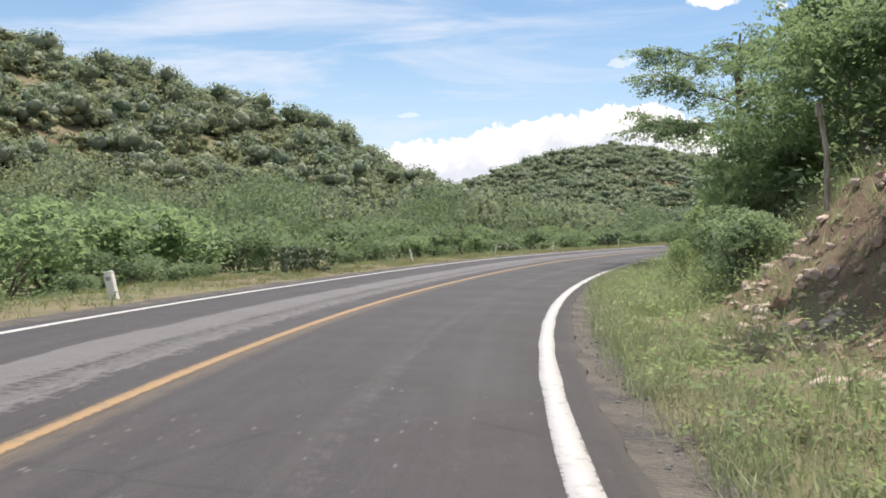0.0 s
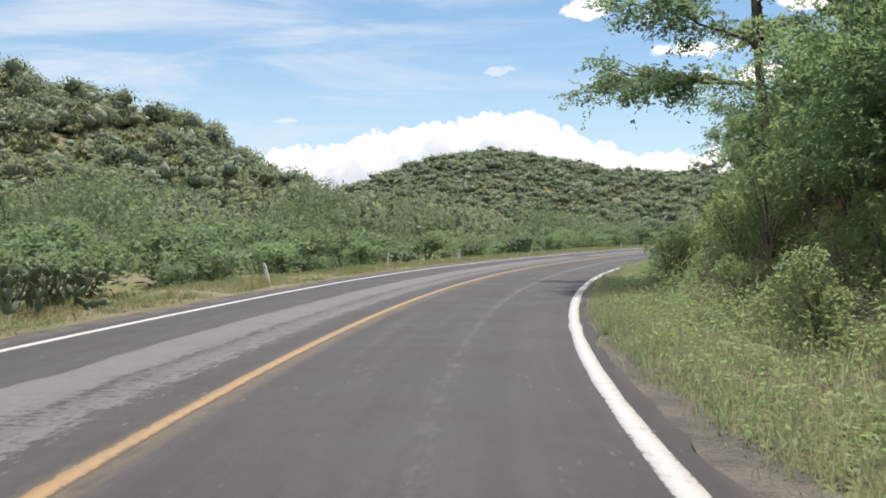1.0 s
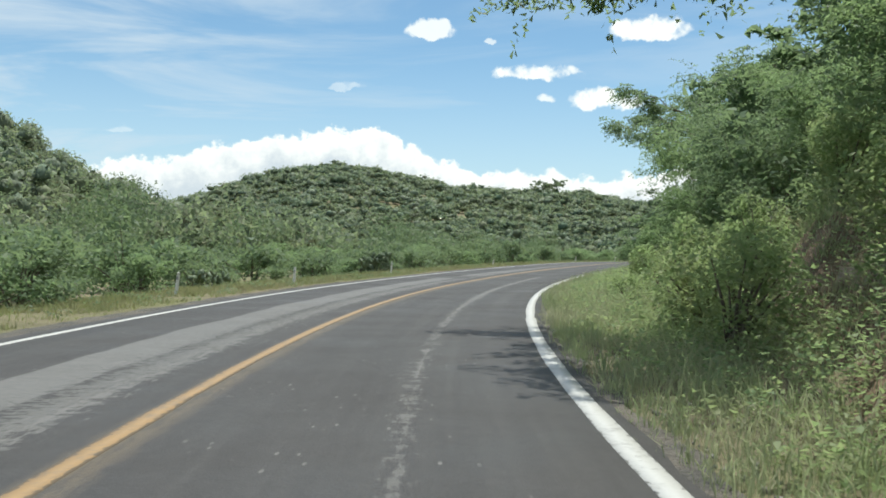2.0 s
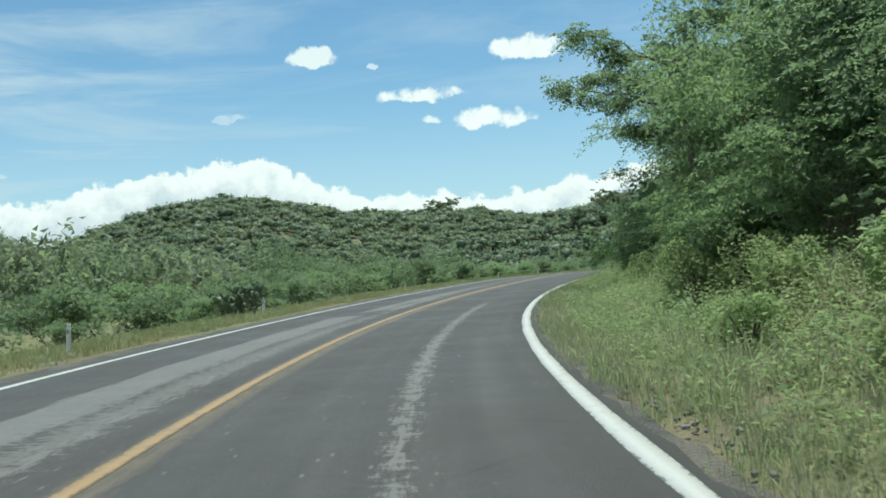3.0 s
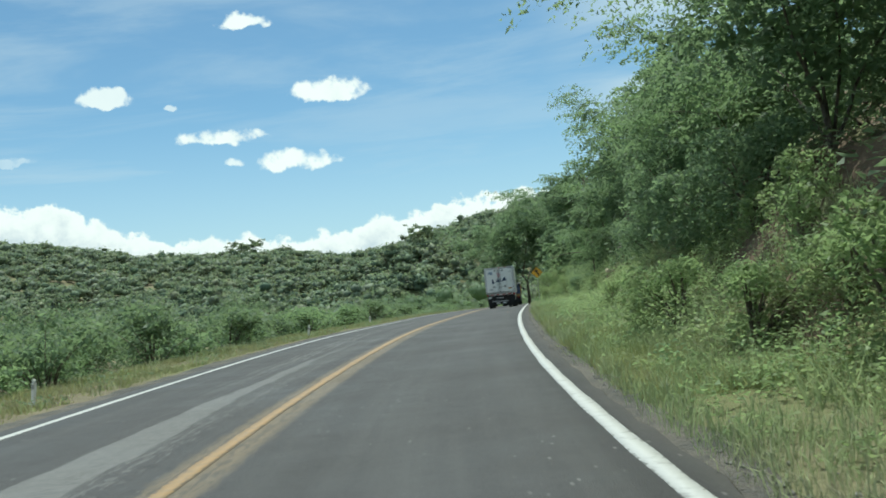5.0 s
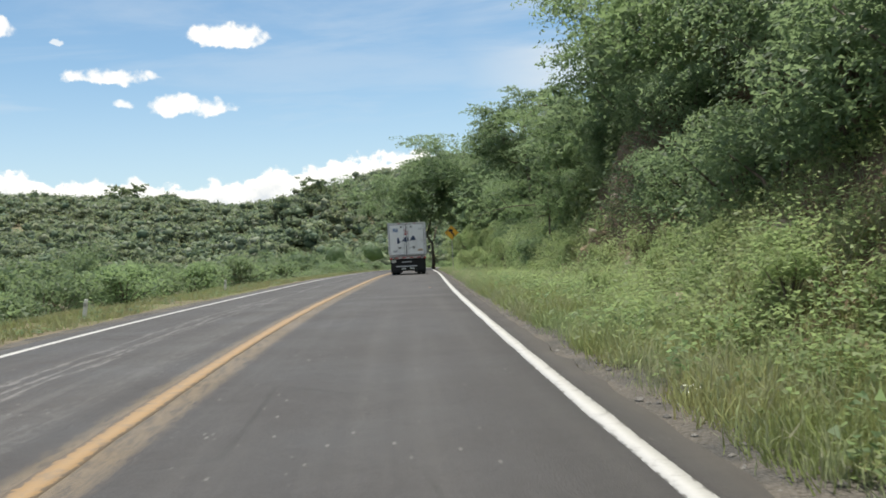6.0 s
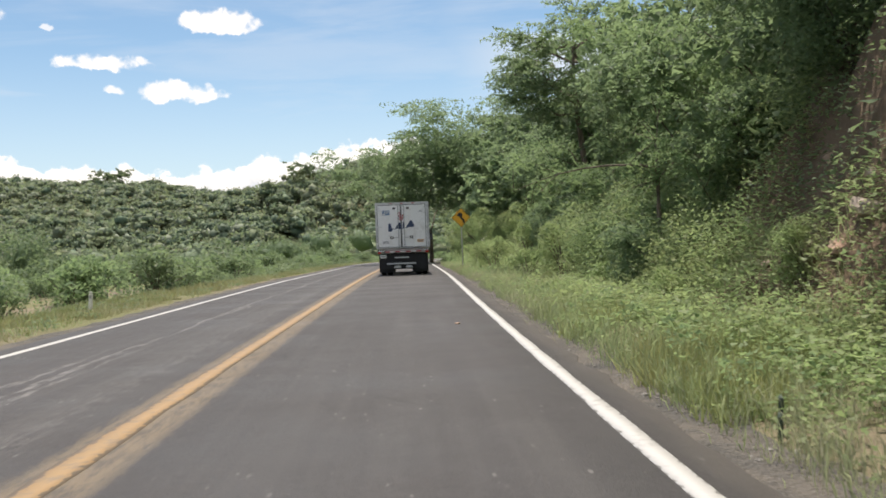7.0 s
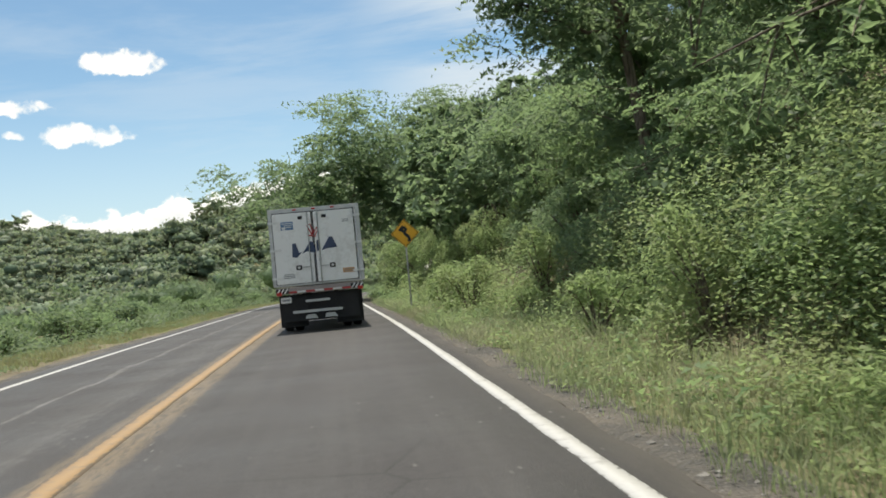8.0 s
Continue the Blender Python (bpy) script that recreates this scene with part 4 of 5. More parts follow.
def wood_on(name, label, pick, size, leaf, per, seed, mat, core, flat=0.62, grow=0.0):
    """Far scrub: many crowns of leaf clumps, one object."""
    r = np.random.RandomState(seed)
    xs, ys = pick(r)
    zs = ground_z(xs, ys)
    V, D, Q, M = [], [], [], []
    for x, y, z in zip(xs, ys, zs):
        far = 1 + grow * max(0.0, math.hypot(x, y) - 200) / 1000
        q = size * far * np.exp(np.clip(r.normal() * 0.36, -0.8, 0.62))
        m = r.randint(2, 5)
        blobs = []
        for _ in range(m):
            a, b = r.normal() * q * 0.27, r.normal() * q * 0.27
            w = q * r.uniform(0.30, 0.44)
            blobs.append(((x + a, y + b, z + q * r.uniform(0.35, 0.7) * flat), w, q * 0.38 * flat, int(per / m * (q / size / far) ** 2) + 3))
        blobs.append(((x, y, z + q * 0.10), q * 0.46, q * 0.24, per // 3 + 2))
        for c, w, h, n in blobs:
            v, d = in_blob(r, n, c, w, w, h, 0.5, True)
            V.append(v)
            D.append(d)
            Q += [far] * n
            if math.hypot(x, y) > 190:   # far off, a dense leafy mass fills the crown
                M.append((c, w * 0.6, w * 0.6, h * 0.6))
            v, d = in_blob(r, 2 + n // 5, c, w * 0.7, w * 0.7, h * 0.7, 0.5, True)   # larger leaves inside
            V.append(v)
            D.append(d)
            Q += [min(w * 0.34 / leaf, 2.2 if math.hypot(x, y) > 190 else 1.25)] * len(v)
    inside = np.concatenate([np.repeat([0, 1], (len(a), len(b))) for a, b in zip(V[::2], V[1::2])])
    v, f = leaves(np.concatenate(V), leaf * np.array(Q)[:, None], r, 1.5, 0.7, tri=True, face=np.concatenate(D) * 0.55)
    if M:
        mv, mf = masses(M, r)
        v, f, inside = np.concatenate([v, mv]), np.concatenate([f, mf + len(v)]), np.concatenate([inside, np.ones(len(mf))])
    ob = new(name, mesh_of(name, v, f, mat, flat=False))
    ob.data.materials.append(core)
    ob.data.polygons.foreach_set("material_index", inside.astype(np.int32))
    return tagged(ob, label, "woods", kind="stuff")


def pick_a(r):
    az, d = np.radians(r.uniform(-46, 6, 7600)), 100 + 270 * r.uniform(0, 1, 7600) ** 0.8
    x, y = 2 + d * np.sin(az), 5 + d * np.cos(az)
    s_, o_ = road_coords(x, y)
    ok = (o_ < -27) & (waves(x, y, 20, 17) + 0.5 * waves(x, y, 7, 18) > 0.28)
    return x[ok][:3000], y[ok][:3000]


def pick_b(r):
    az, d = np.radians(r.uniform(-14, 48, 13000)), 150 + 900 * r.uniform(0, 1, 13000) ** 0.85
    x, y = 8 + d * np.sin(az), 25 + d * np.cos(az)
    az, d = np.radians(r.uniform(18, 52, 3200)), 260 + 380 * r.uniform(0, 1, 3200)   # thicker on the nearer spur
    x, y = np.append(8 + d * np.sin(az), x), np.append(25 + d * np.cos(az), y)
    s_, o_ = road_coords(x, y)
    ok = (np.abs(o_) > 45) & (waves(x, y, 26, 19) + 0.5 * waves(x, y, 9, 20) > -0.75)
    return x[ok][:9000], y[ok][:9000]


def low_a(r):
    az, d = np.radians(r.uniform(-46, 6, 6500)), 110 + 260 * r.uniform(0, 1, 6500) ** 0.8
    x, y = 2 + d * np.sin(az), 5 + d * np.cos(az)
    ok = (road_coords(x, y)[1] < -30) & (waves(x, y, 16, 31) > -0.35)
    return x[ok][:5000], y[ok][:5000]


def low_b(r):
    az, d = np.radians(r.uniform(-14, 48, 8000)), 200 + 850 * r.uniform(0, 1, 8000) ** 0.85
    x, y = 8 + d * np.sin(az), 25 + d * np.cos(az)
    ok = np.abs(road_coords(x, y)[1]) > 50
    return x[ok][:6500], y[ok][:6500]


def pick_c(r):
    s_, o_ = r.uniform(-5, 300, 1400), -26 - 100 * r.uniform(0, 1, 1400) ** 1.1
    x, y, _ = road_point(s_, o_)
    ok = waves(x, y, 12, 21) > -0.5
    return x[ok], y[ok]


def pick_e(r):
    s_, o_ = r.uniform(30, 320, 230), -30 - 85 * r.uniform(0, 1, 230) ** 0.9
    x, y, _ = road_point(s_, o_)
    return x, y


def pick_d(r):
    s_, o_ = r.uniform(40, 320, 900), 34 + 70 * r.uniform(0, 1, 900)
    x, y, _ = road_point(s_, o_)
    o2 = road_coords(x, y)[1]
    return x[o2 > 25], y[o2 > 25]


wood_on("hill_scrub", "mottled green trees and scrub on a dry hillside", pick_a, 6.2, 0.42, 92, 71, LEAF_HILL, CORE_HILL, 0.8, 2.0)
wood_on("hill_scrub", "dense green scrub on a rounded far hill", pick_b, 5.6, 0.66, 20, 72, LEAF_FAR, CORE_FAR, 0.62, 1.2)
wood_on("hill_brush", "low yellowish scrub and dry grass between the trees", low_a, 3.2, 0.36, 26, 76, LEAF_DRY, CORE_DRY, 0.8, 2.0)
wood_on("hill_brush", "low pale green scrub covering a far hill", low_b, 4.2, 0.6, 10, 77, LEAF_HILL, CORE_HILL, 0.75, 1.6)
wood_on("valley_scrub", "low green bushes on the flat beside the road", pick_c, 3.2, 0.25, 150, 73, LEAF_SHRUB, INNER_LEAF)
wood_on("valley_trees", "rounded green trees standing among the bushes", pick_e, 5.8, 0.17, 560, 75, LEAF_SHRUB, INNER_LEAF, 0.85)
wood_on("slope_woods", "green woods on the slope above the road", pick_d, 6.5, 0.42, 70, 74, LEAF_FAR, CORE_FAR, 0.8)


def tufts(name, label, n, pick, blade, count, mat, seed, lean=0.7, wide=0.006, fine=False):
    """Grass: bent tapering blades in tufts, one object."""
    r = np.random.RandomState(seed)
    x, y = pick(r, n)
    z = ground_z(x, y) - 0.03
    k = len(x) * count
    X, Y, Z = np.repeat(x, count) + r.normal(size=k) * 0.08, np.repeat(y, count) + r.normal(size=k) * 0.08, np.repeat(z, count)
    h = np.repeat(blade * r.uniform(0.3, 1.35, len(x)), count) * r.uniform(0.5, 1.2, k)
    a, t = r.uniform(0, 6.28, k), r.uniform(0.1, lean, k)
    dx, dy = np.cos(a), np.sin(a)
    w = wide * r.uniform(0.7, 1.8, k)
    P = np.stack([X, Y, Z], 1)
    b = r.uniform(0, 6.28, k)
    side = np.stack([np.cos(b), np.sin(b), np.zeros(k)], 1) * w[:, None]
    mid = P + np.stack([dx * t * h * 0.35, dy * t * h * 0.35, h * 0.6], 1)
    tip = P + np.stack([dx * t * h, dy * t * h, h * 0.95 - t * h * 0.25], 1)
    if fine:
        V, c = np.stack([P - side, mid - side * 0.2, tip, mid + side], 1), 4
    else:
        V, c = np.stack([P - side, tip, P + side], 1), 3
    return tagged(new(name, mesh_of(name, V.reshape(-1, 3), np.arange(c * k).reshape(k, c), mat)), label, "grass", kind="stuff")


def right_verge(r, n):
    s_ = r.uniform(-6, 172, n)
    o_ = LANE_R + np.interp(s_, (10, 24, 66, 86), (0.62, 0.26, 0.26, 0.66)) + np.abs(r.normal(size=n)) * 1.25
    x, y, _ = road_point(s_, o_)
    ok = waves(x, y, 4, 23) > -0.8
    return x[ok], y[ok]


def left_verge(r, n):
    s_ = r.uniform(-6, 235, n)
    o_ = -LANE_L - 0.9 - r.uniform(0, 1, n) ** 0.6 * 4.5
    x, y, _ = road_point(s_, o_)
    ok = waves(x, y, 5, 24) > -0.5
    return x[ok], y[ok]


def left_green(r, n):
    s_ = r.uniform(50, 235, n)
    o_ = -LANE_L - 1.2 - r.uniform(0, 1, n) * 4.2
    x, y, _ = road_point(s_, o_)
    return x, y


tufts("grass", "tall green and straw-coloured grass on the verge", 15000, right_verge, 0.33, 9, GRASS, 81, fine=True)
def bank_side(r, n):
    s_ = r.uniform(-6, 172, n)
    o_ = bank_start(s_) + r.uniform(-0.5, 4.0, n)
    x, y, _ = road_point(s_, o_)
    ok = (waves(x, y, 3, 25) > -0.7) & ((s_ < 1) | (s_ > 12) | (o_ < 6.6) | (r.rand(n) < 0.3)) & ((s_ < 107) | (s_ > 123) | (o_ < 7.8)) & ((s_ < 138) | (s_ > 152) | (o_ < 7.4))
    return x[ok], y[ok]


tufts("grass", "yellow-green grass covering the bank", 15000, bank_side, 0.5, 7, GRASS, 84, 0.9, 0.008)
def straw_patch(r, n):
    s_ = r.uniform(78, 118, n)
    o_ = LANE_R + 0.7 + np.abs(r.normal(size=n)) * 1.4
    x, y, _ = road_point(s_, o_)
    ok = waves(x, y, 5, 26) > -0.1
    return x[ok], y[ok]


tufts("grass", "dry straw-coloured grass on the verge", 9000, straw_patch, 0.36, 8, GRASS_DRY, 85)
tufts("grass", "short yellowish grass along the verge", 15000, left_verge, 0.2, 6, GRASS_DRY, 82, wide=0.009)
def left_dry(r, n):
    s_ = r.uniform(15, 215, n)
    x, y, _ = road_point(s_, -LANE_L - 1.3 - r.uniform(0, 1, n) * 3.6)
    ok = waves(x, y, 6, 27) > -0.5
    return x[ok], y[ok]


tufts("grass", "dry brownish grass in patches along the verge", 34000, left_dry, 0.17, 7, GRASS_BROWN, 86, wide=0.009)
tufts("grass", "light green grass along the verge", 3600, left_green, 0.26, 6, GRASS, 83, wide=0.009)


def undergrowth(name, label, n, leaf, mat, seed, s0, s1, o0, o1, high, wide=0.45, hug=False, up=1.4):
    """Creepers and weeds: leaf clumps hugging the ground, one object."""
    r = np.random.RandomState(seed)
    m = n // 40
    s_, o_ = r.uniform(s0, s1, m), r.uniform(o0, o1, m)
    if hug:
        o_ = np.where(r.rand(m) < 0.55, bank_start(s_) + r.uniform(0, 4.2, m), o_)
    x, y, _ = road_point(s_, o_)
    bare = ((s_ > 0) & (s_ < 12) & (o_ > 5.6) & (r.rand(m) < 0.82)) | ((s_ > 108) & (s_ < 120) & (o_ > 7.7) & (o_ < 9.6) & (r.rand(m) < 0.12))
    bare |= (s_ > 138) & (s_ < 152) & (o_ > 7.4) & (r.rand(m) < 0.92)
    bare |= (o_ > 8.4) & ((s_ < 124) | (s_ > 137)) & (r.rand(m) < 0.6) & (high < 1.0)
    x, y = x[~bare], y[~bare]
    z = ground_z(x, y)
    V = [in_blob(r, 40, (a, b, c + high * r.uniform(0.0, 0.6)), wide, wide, high * 0.45, 0.3) for a, b, c in zip(x, y, z)]
    v, f = leaves(np.concatenate(V), leaf, r, 1.6, up, tri=True)
    return tagged(new(name, mesh_of(name, v, f, mat)), label, "undergrowth", kind="stuff")


undergrowth("bank_creeper", "leafy yellow-green creepers and weeds covering the bank", 290000, 0.041, LEAF_VINE, 91, -5, 205, 5.3, 12.5, 0.9, 0.5, True, up=1.8)
undergrowth("verge_weeds", "small green weeds among the verge grass", 100000, 0.046, LEAF_VINE, 93, -5, 172, 4.4, 7.2, 0.34, 0.28, up=2.2)
undergrowth("slope_undergrowth", "dark green bushes under the trees", 84000, 0.15, LEAF_SHRUB, 92, -10, 240, 8.5, 26.0, 2.0, 0.8)

undergrowth("verge_creeper", "broad-leaved light green creepers running over verge and bank", 64000, 0.052, LEAF_VINE, 103, 86, 127, 5.4, 8.6, 0.55, 0.4, up=2.2)
undergrowth("hanging_creeper", "dark green creepers hanging over the earth bank", 56000, 0.06, LEAF_SHRUB, 102, 104, 128, 8.4, 11.5, 1.0, 0.5)
undergrowth("creeper_mound", "mound of lime green creepers over the bank", 44000, 0.048, LEAF_VINE, 94, 125.5, 136, 6.7, 9.6, 2.2, 0.42)
undergrowth("creeper_mound", "light green creepers climbing the bank under the trees", 26000, 0.048, LEAF_VINE, 104, 117, 127, 7.0, 9.2, 1.5, 0.42)
undergrowth("broad_weeds", "broad-leaved bright green weeds scattered in the verge grass", 16000, 0.052, LEAF_BRIGHT, 101, 20, 155, 4.6, 7.6, 0.5, 0.2)
undergrowth("creeper_mound", "deeper green creepers twining over the bank", 34000, 0.052, LEAF_TREE, 100, 125, 137, 6.9, 10.0, 2.0, 0.5)
undergrowth("roadside_weeds", "mixed green weeds and low bushes beyond the bend", 40000, 0.10, LEAF_SHRUB, 95, 150, 262, -13.0, -6.4, 0.8, 0.6)
undergrowth("roadside_weeds", "mixed green weeds and low bushes beside the bend", 30000, 0.10, LEAF_BRIGHT, 96, 165, 262, 4.8, 10.0, 0.9, 0.6)
undergrowth("verge_weeds", "low olive weeds along the verge", 22000, 0.045, LEAF_SHRUB, 98, -5, 235, -7.6, -4.7, 0.22, 0.3)
undergrowth("verge_weeds", "tall weeds round the sign post", 9000, 0.06, LEAF_VINE, 99, 140, 172, 5.0, 8.0, 1.3, 0.4)

# a tree that stretches one long bough out over the verge
bx, by = 55.5, 106.3
bz = float(ground_z([bx], [by])[0])
rb = np.random.RandomState(97)
reach = Vector((-0.47, 0.88, 0.0))
knee = Vector((0, 0, (4.65 - bz) / 0.8))
spine = [((0.1, 0, -0.4), 0.075), ((0, 0, 1.2), 0.065), (tuple(knee * 0.7), 0.055), (tuple(knee), 0.045)]
arm = [(tuple(knee * 0.8), 0.045)] + [(tuple(knee * 0.8 + reach * (0.6 * i) + Vector((0, 0, 0.12 * i - 0.03 * i * i))), 0.036 - 0.005 * i) for i in range(1, 7)]
twigs, cs = [], []
for base, count in ((arm[2:], 9), (spine[2:], 16)):
    for _ in range(count):
        p = Vector(base[rb.randint(len(base))][0])
        d = Vector(rb.normal(size=3)) * 0.6 + (reach * 0.5 if base is not spine else Vector((0, 0, 0.3)))
        q = p + d.normalized() * rb.uniform(0.5, 1.2)
        twigs.append([(tuple(p), 0.012), (tuple((p + q) / 2 + Vector((0, 0, 0.05))), 0.009), (tuple(q), 0.004)])
        for k in range(34):
            cs.append(np.array(p + (q - p) * (k / 30)) + rb.normal(size=3) * 0.055)
e = thing("tree", pose(bx, by, bz), "slim tree stretching a leafy bough over the verge", "tree")
tv, tf = tubes([spine, arm] + twigs, 6)
part("trunk", mesh_of("trunk", tv, tf, BARK, flat=False), None, e)
v, f = leaves(np.array(cs), 0.045, rb, 3.0, 0.6)
part("crown", mesh_of("crown", v, f, LEAF_BRIGHT), None, e)

# prickly pears, pad by pad
def pad_data():
    bm = bmesh.new()
    bmesh.ops.create_uvsphere(bm, u_segments=8, v_segments=5, radius=1.0)
    for v in bm.verts:
        k = 0.8 + 0.2 * v.co.z
        v.co = Vector((v.co.x * 0.085 * k, v.co.y * 0.018, (v.co.z + 0.9) * 0.125))
    me = bpy.data.meshes.new("pad")
    bm.to_mesh(me)
    bm.free()
    me.polygons.foreach_set("use_smooth", np.ones(len(me.polygons), bool))
    return me


CACTUS = simple("cactus_skin", (0.15, 0.20, 0.115), 0.55, 0, 0.5, 5.0, 0.004)
PAD = pad_data()
PAD.materials.append(CACTUS)


def prickly_pear(s, o, seed, n_pad, wide, size, label):
    r = np.random.RandomState(seed)
    x, y, _ = road_point(s, o)
    e = thing("prickly_pear", pose(x, y, float(ground_z([x], [y])[0]) - 0.03, 0, 0, -math.degrees(road_heading(s)) + 90) @ Matrix.Diagonal((size, size, size, 1)), label, "cactus", "prickly pears")
    pads = [(Vector((r.uniform(-wide, wide), r.uniform(-0.4, 0.4), 0)), Vector((r.normal() * 0.3, r.normal() * 0.3, 1)).normalized(), 1.3) for _ in range(int(5 + wide * 5))]
    i = 0
    while len(pads) < n_pad:
        p, d, q = pads[i]
        i += 1
        for _ in range(r.randint(2, 4)):
            w = (d + Vector(r.normal(size=3)) * 0.5 + Vector((0, 0, 0.25))).normalized()
            pads.append((p + d * 0.22 * q, w, max(0.8, q * r.uniform(0.85, 1.05))))
    for p, d, q in pads[:n_pad]:
        m = Matrix.Translation(p) @ d.to_track_quat("Z", "Y").to_matrix().to_4x4() @ Matrix.Rotation(r.uniform(0, 6.28), 4, "Z") @ Matrix.Diagonal((q, q, q, 1))
        part("pad", PAD, None, e, "", m)


prickly_pear(22.8, -6.0, 5, 170, 1.3, 0.85, "large prickly pear cactus with grey-green pads beside the verge")
prickly_pear(24.6, -6.9, 9, 110, 0.9, 0.95, "prickly pear cactus behind another one")
prickly_pear(66.5, -6.5, 6, 130, 0.7, 1.1, "tall dark prickly pear among shrubs")
prickly_pear(52.0, -8.0, 8, 50, 0.4, 1.0, "small prickly pear by the verge")

# ---- rocks on the bank ----


def rock_data(seed, sx, sy, sz, rough=0.5, mat=None):
    bm = bmesh.new()
    bmesh.ops.create_icosphere(bm, subdivisions=2, radius=0.5)
    r = np.random.RandomState(seed)
    off = Vector(r.uniform(-50, 50, 3))
    for v in bm.verts:
        c = v.co.copy()
        c = Vector([math.copysign(abs(a * 2) ** 0.6 / 2, a) for a in c])
        v.co = c * (1 + rough * noise.noise(c * 2.4 + off)) + noise.noise_vector(c * 5 + off) * 0.05
        v.co = Vector((v.co.x * sx, v.co.y * sy, v.co.z * sz))
    me = bpy.data.meshes.new("rock")
    bm.to_mesh(me)
    bm.free()
    me.materials.append(mat or ROCK)
    return me


ROCKS = [rock_data(i, 1.0, 0.8, 0.6 + 0.1 * (i % 3)) for i in range(6)]
ROCKS += [rock_data(20 + i, 1.2, 0.8, 0.32, 0.7) for i in range(4)]
for n, s0, s1, o0, o1, big in ((300, 1.5, 13.0, 6.1, 9.6, 0.24), (26, 108, 120, 7.4, 9.0, 0.4), (10, 24, 60, 5.9, 8.5, 0.35), (8, 90, 105, 5.8, 8.0, 0.3)):
    for _ in range(n):
        s, o, q = rs.uniform(s0, s1), rs.uniform(o0, o1), big * min(1.6, np.exp(rs.normal() * 0.5)) * 0.7
        x, y, _z = road_point(s, o)
        ob = new("rock", ROCKS[rs.randint(10)])
        ob.matrix_basis = pose(x, y, float(ground_z([x], [y])[0]) + q * 0.08, rs.uniform(-25, 25), rs.uniform(-25, 25), rs.uniform(0, 360)) @ Matrix.Diagonal((q, q, q, 1))
        tagged(ob, "reddish brown broken rock on the bank", "rock", "rocks on the bank")

r = np.random.RandomState(95)
n = 2600
s_, o_ = r.uniform(-6, 150, n), LANE_R + 0.45 + np.abs(r.normal(size=n)) * 0.3
x, y, z = road_point(s_, o_)
q = 0.012 + 0.022 * r.rand(n) ** 3
V = np.stack([x, y, z - 0.03], 1)[:, None] + BALL_V[None] * (q[:, None] * r.uniform(0.6, 1.3, (n, 3)))[:, None] * r.uniform(0.8, 1.2, (n, len(BALL_V), 1))
tagged(new("pebbles", mesh_of("pebbles", V.reshape(-1, 3), (BALL_F[None] + np.arange(n)[:, None, None] * len(BALL_V)).reshape(-1, 3), simple("grey_grit", (0.22, 0.21, 0.195), 0.9, 0, 0.5, 3.0))), "loose small stones along the asphalt edge", "pebbles", kind="stuff")

# ---- roadside things ----
PALE = simple("limewashed_concrete", (0.82, 0.81, 0.77), 0.85, 0, 0.12, 8.0, 0.004, (0.35, 0.31, 0.26), 0.4)
GALV = simple("galvanised_steel", (0.42, 0.43, 0.44), 0.45, 0.7, 0.2, 10.0)
for s, o, h, w, lx, ly in ((11.0, -5.4, 0.55, 0.17, 4, -12), (33.4, -5.8, 0.52, 0.09, 2, -14), (45.0, -5.9, 0.55, 0.08, 0, 6), (53.6, -5.5, 0.55, 0.08, 2, 4), (66.1, -5.6, 0.6, 0.08, 1, 2), (85.0, -5.6, 0.45, 0.08, 0, 5), (107.5, -5.4, 0.45, 0.09, 2, 9), (125.7, -5.9, 0.45, 0.09, 0, 4)):
    x, y, _ = road_point(s, o)
    e = thing("marker_post", pose(x, y, float(ground_z([x], [y])[0]), lx, ly, -math.degrees(road_heading(s))), "leaning white concrete roadside marker post", "post", "marker posts")
    part("shaft", box(w, w, h + 0.2, 0, 0, h / 2 - 0.1, 0.02), PALE, e)
    part("cap", box(w * 0.9, w * 0.9, 0.05, 0, 0, h + 0.02, 0.015), PALE, e)
    part("reflector", box(w * 0.6, 0.012, 0.08, 0, -w / 2 - 0.004, h * 0.8, 0.004), simple("reflector_grey", (0.35, 0.34, 0.33), 0.3), e)

# pale bare stump on the bank
x, y, _ = road_point(12.4, 8.7)
z = float(ground_z([x], [y])[0])
bm = rod((0, 0, -0.4), (-0.06, 0, 1.2), 0.07, 0.055, 9)
rod((-0.06, 0, 1.2), (-0.20, 0.02, 1.95), 0.055, 0.04, 9, bm)
rod((-0.20, 0.02, 1.9), (-0.24, 0.0, 2.15), 0.09, 0.06, 9, bm)
tagged(part("dead_trunk", bm, BARK_PALE, None, "", pose(x, y, z)), "pale bare dead tree trunk on the bank", "dead tree")

# warning sign: diamond on a post
SIGN = simple("sign_yellow", (0.80, 0.42, 0.03), 0.4, 0, 0.12, 5.0)
BLACK = simple("black_paint", (0.015, 0.015, 0.016), 0.5)
SX, SY = 70.3, 131.6
sz = float(ground_z([SX], [SY])[0])
e = thing("road_sign", pose(SX, SY, sz, 0, 0, -37), "yellow diamond bend-warning sign on a grey post", "road sign")
top = 4.68 - sz
part("post", box(0.06, 0.05, top + 0.6, 0, 0.04, top / 2, 0.008), GALV, e)
plate = part("plate", box(0.74, 0.012, 0.74, 0, 0, 0, 0.004, rot=Matrix.Rotation(radians(45), 4, "Y")), SIGN, e, m=pose(0, 0, top))


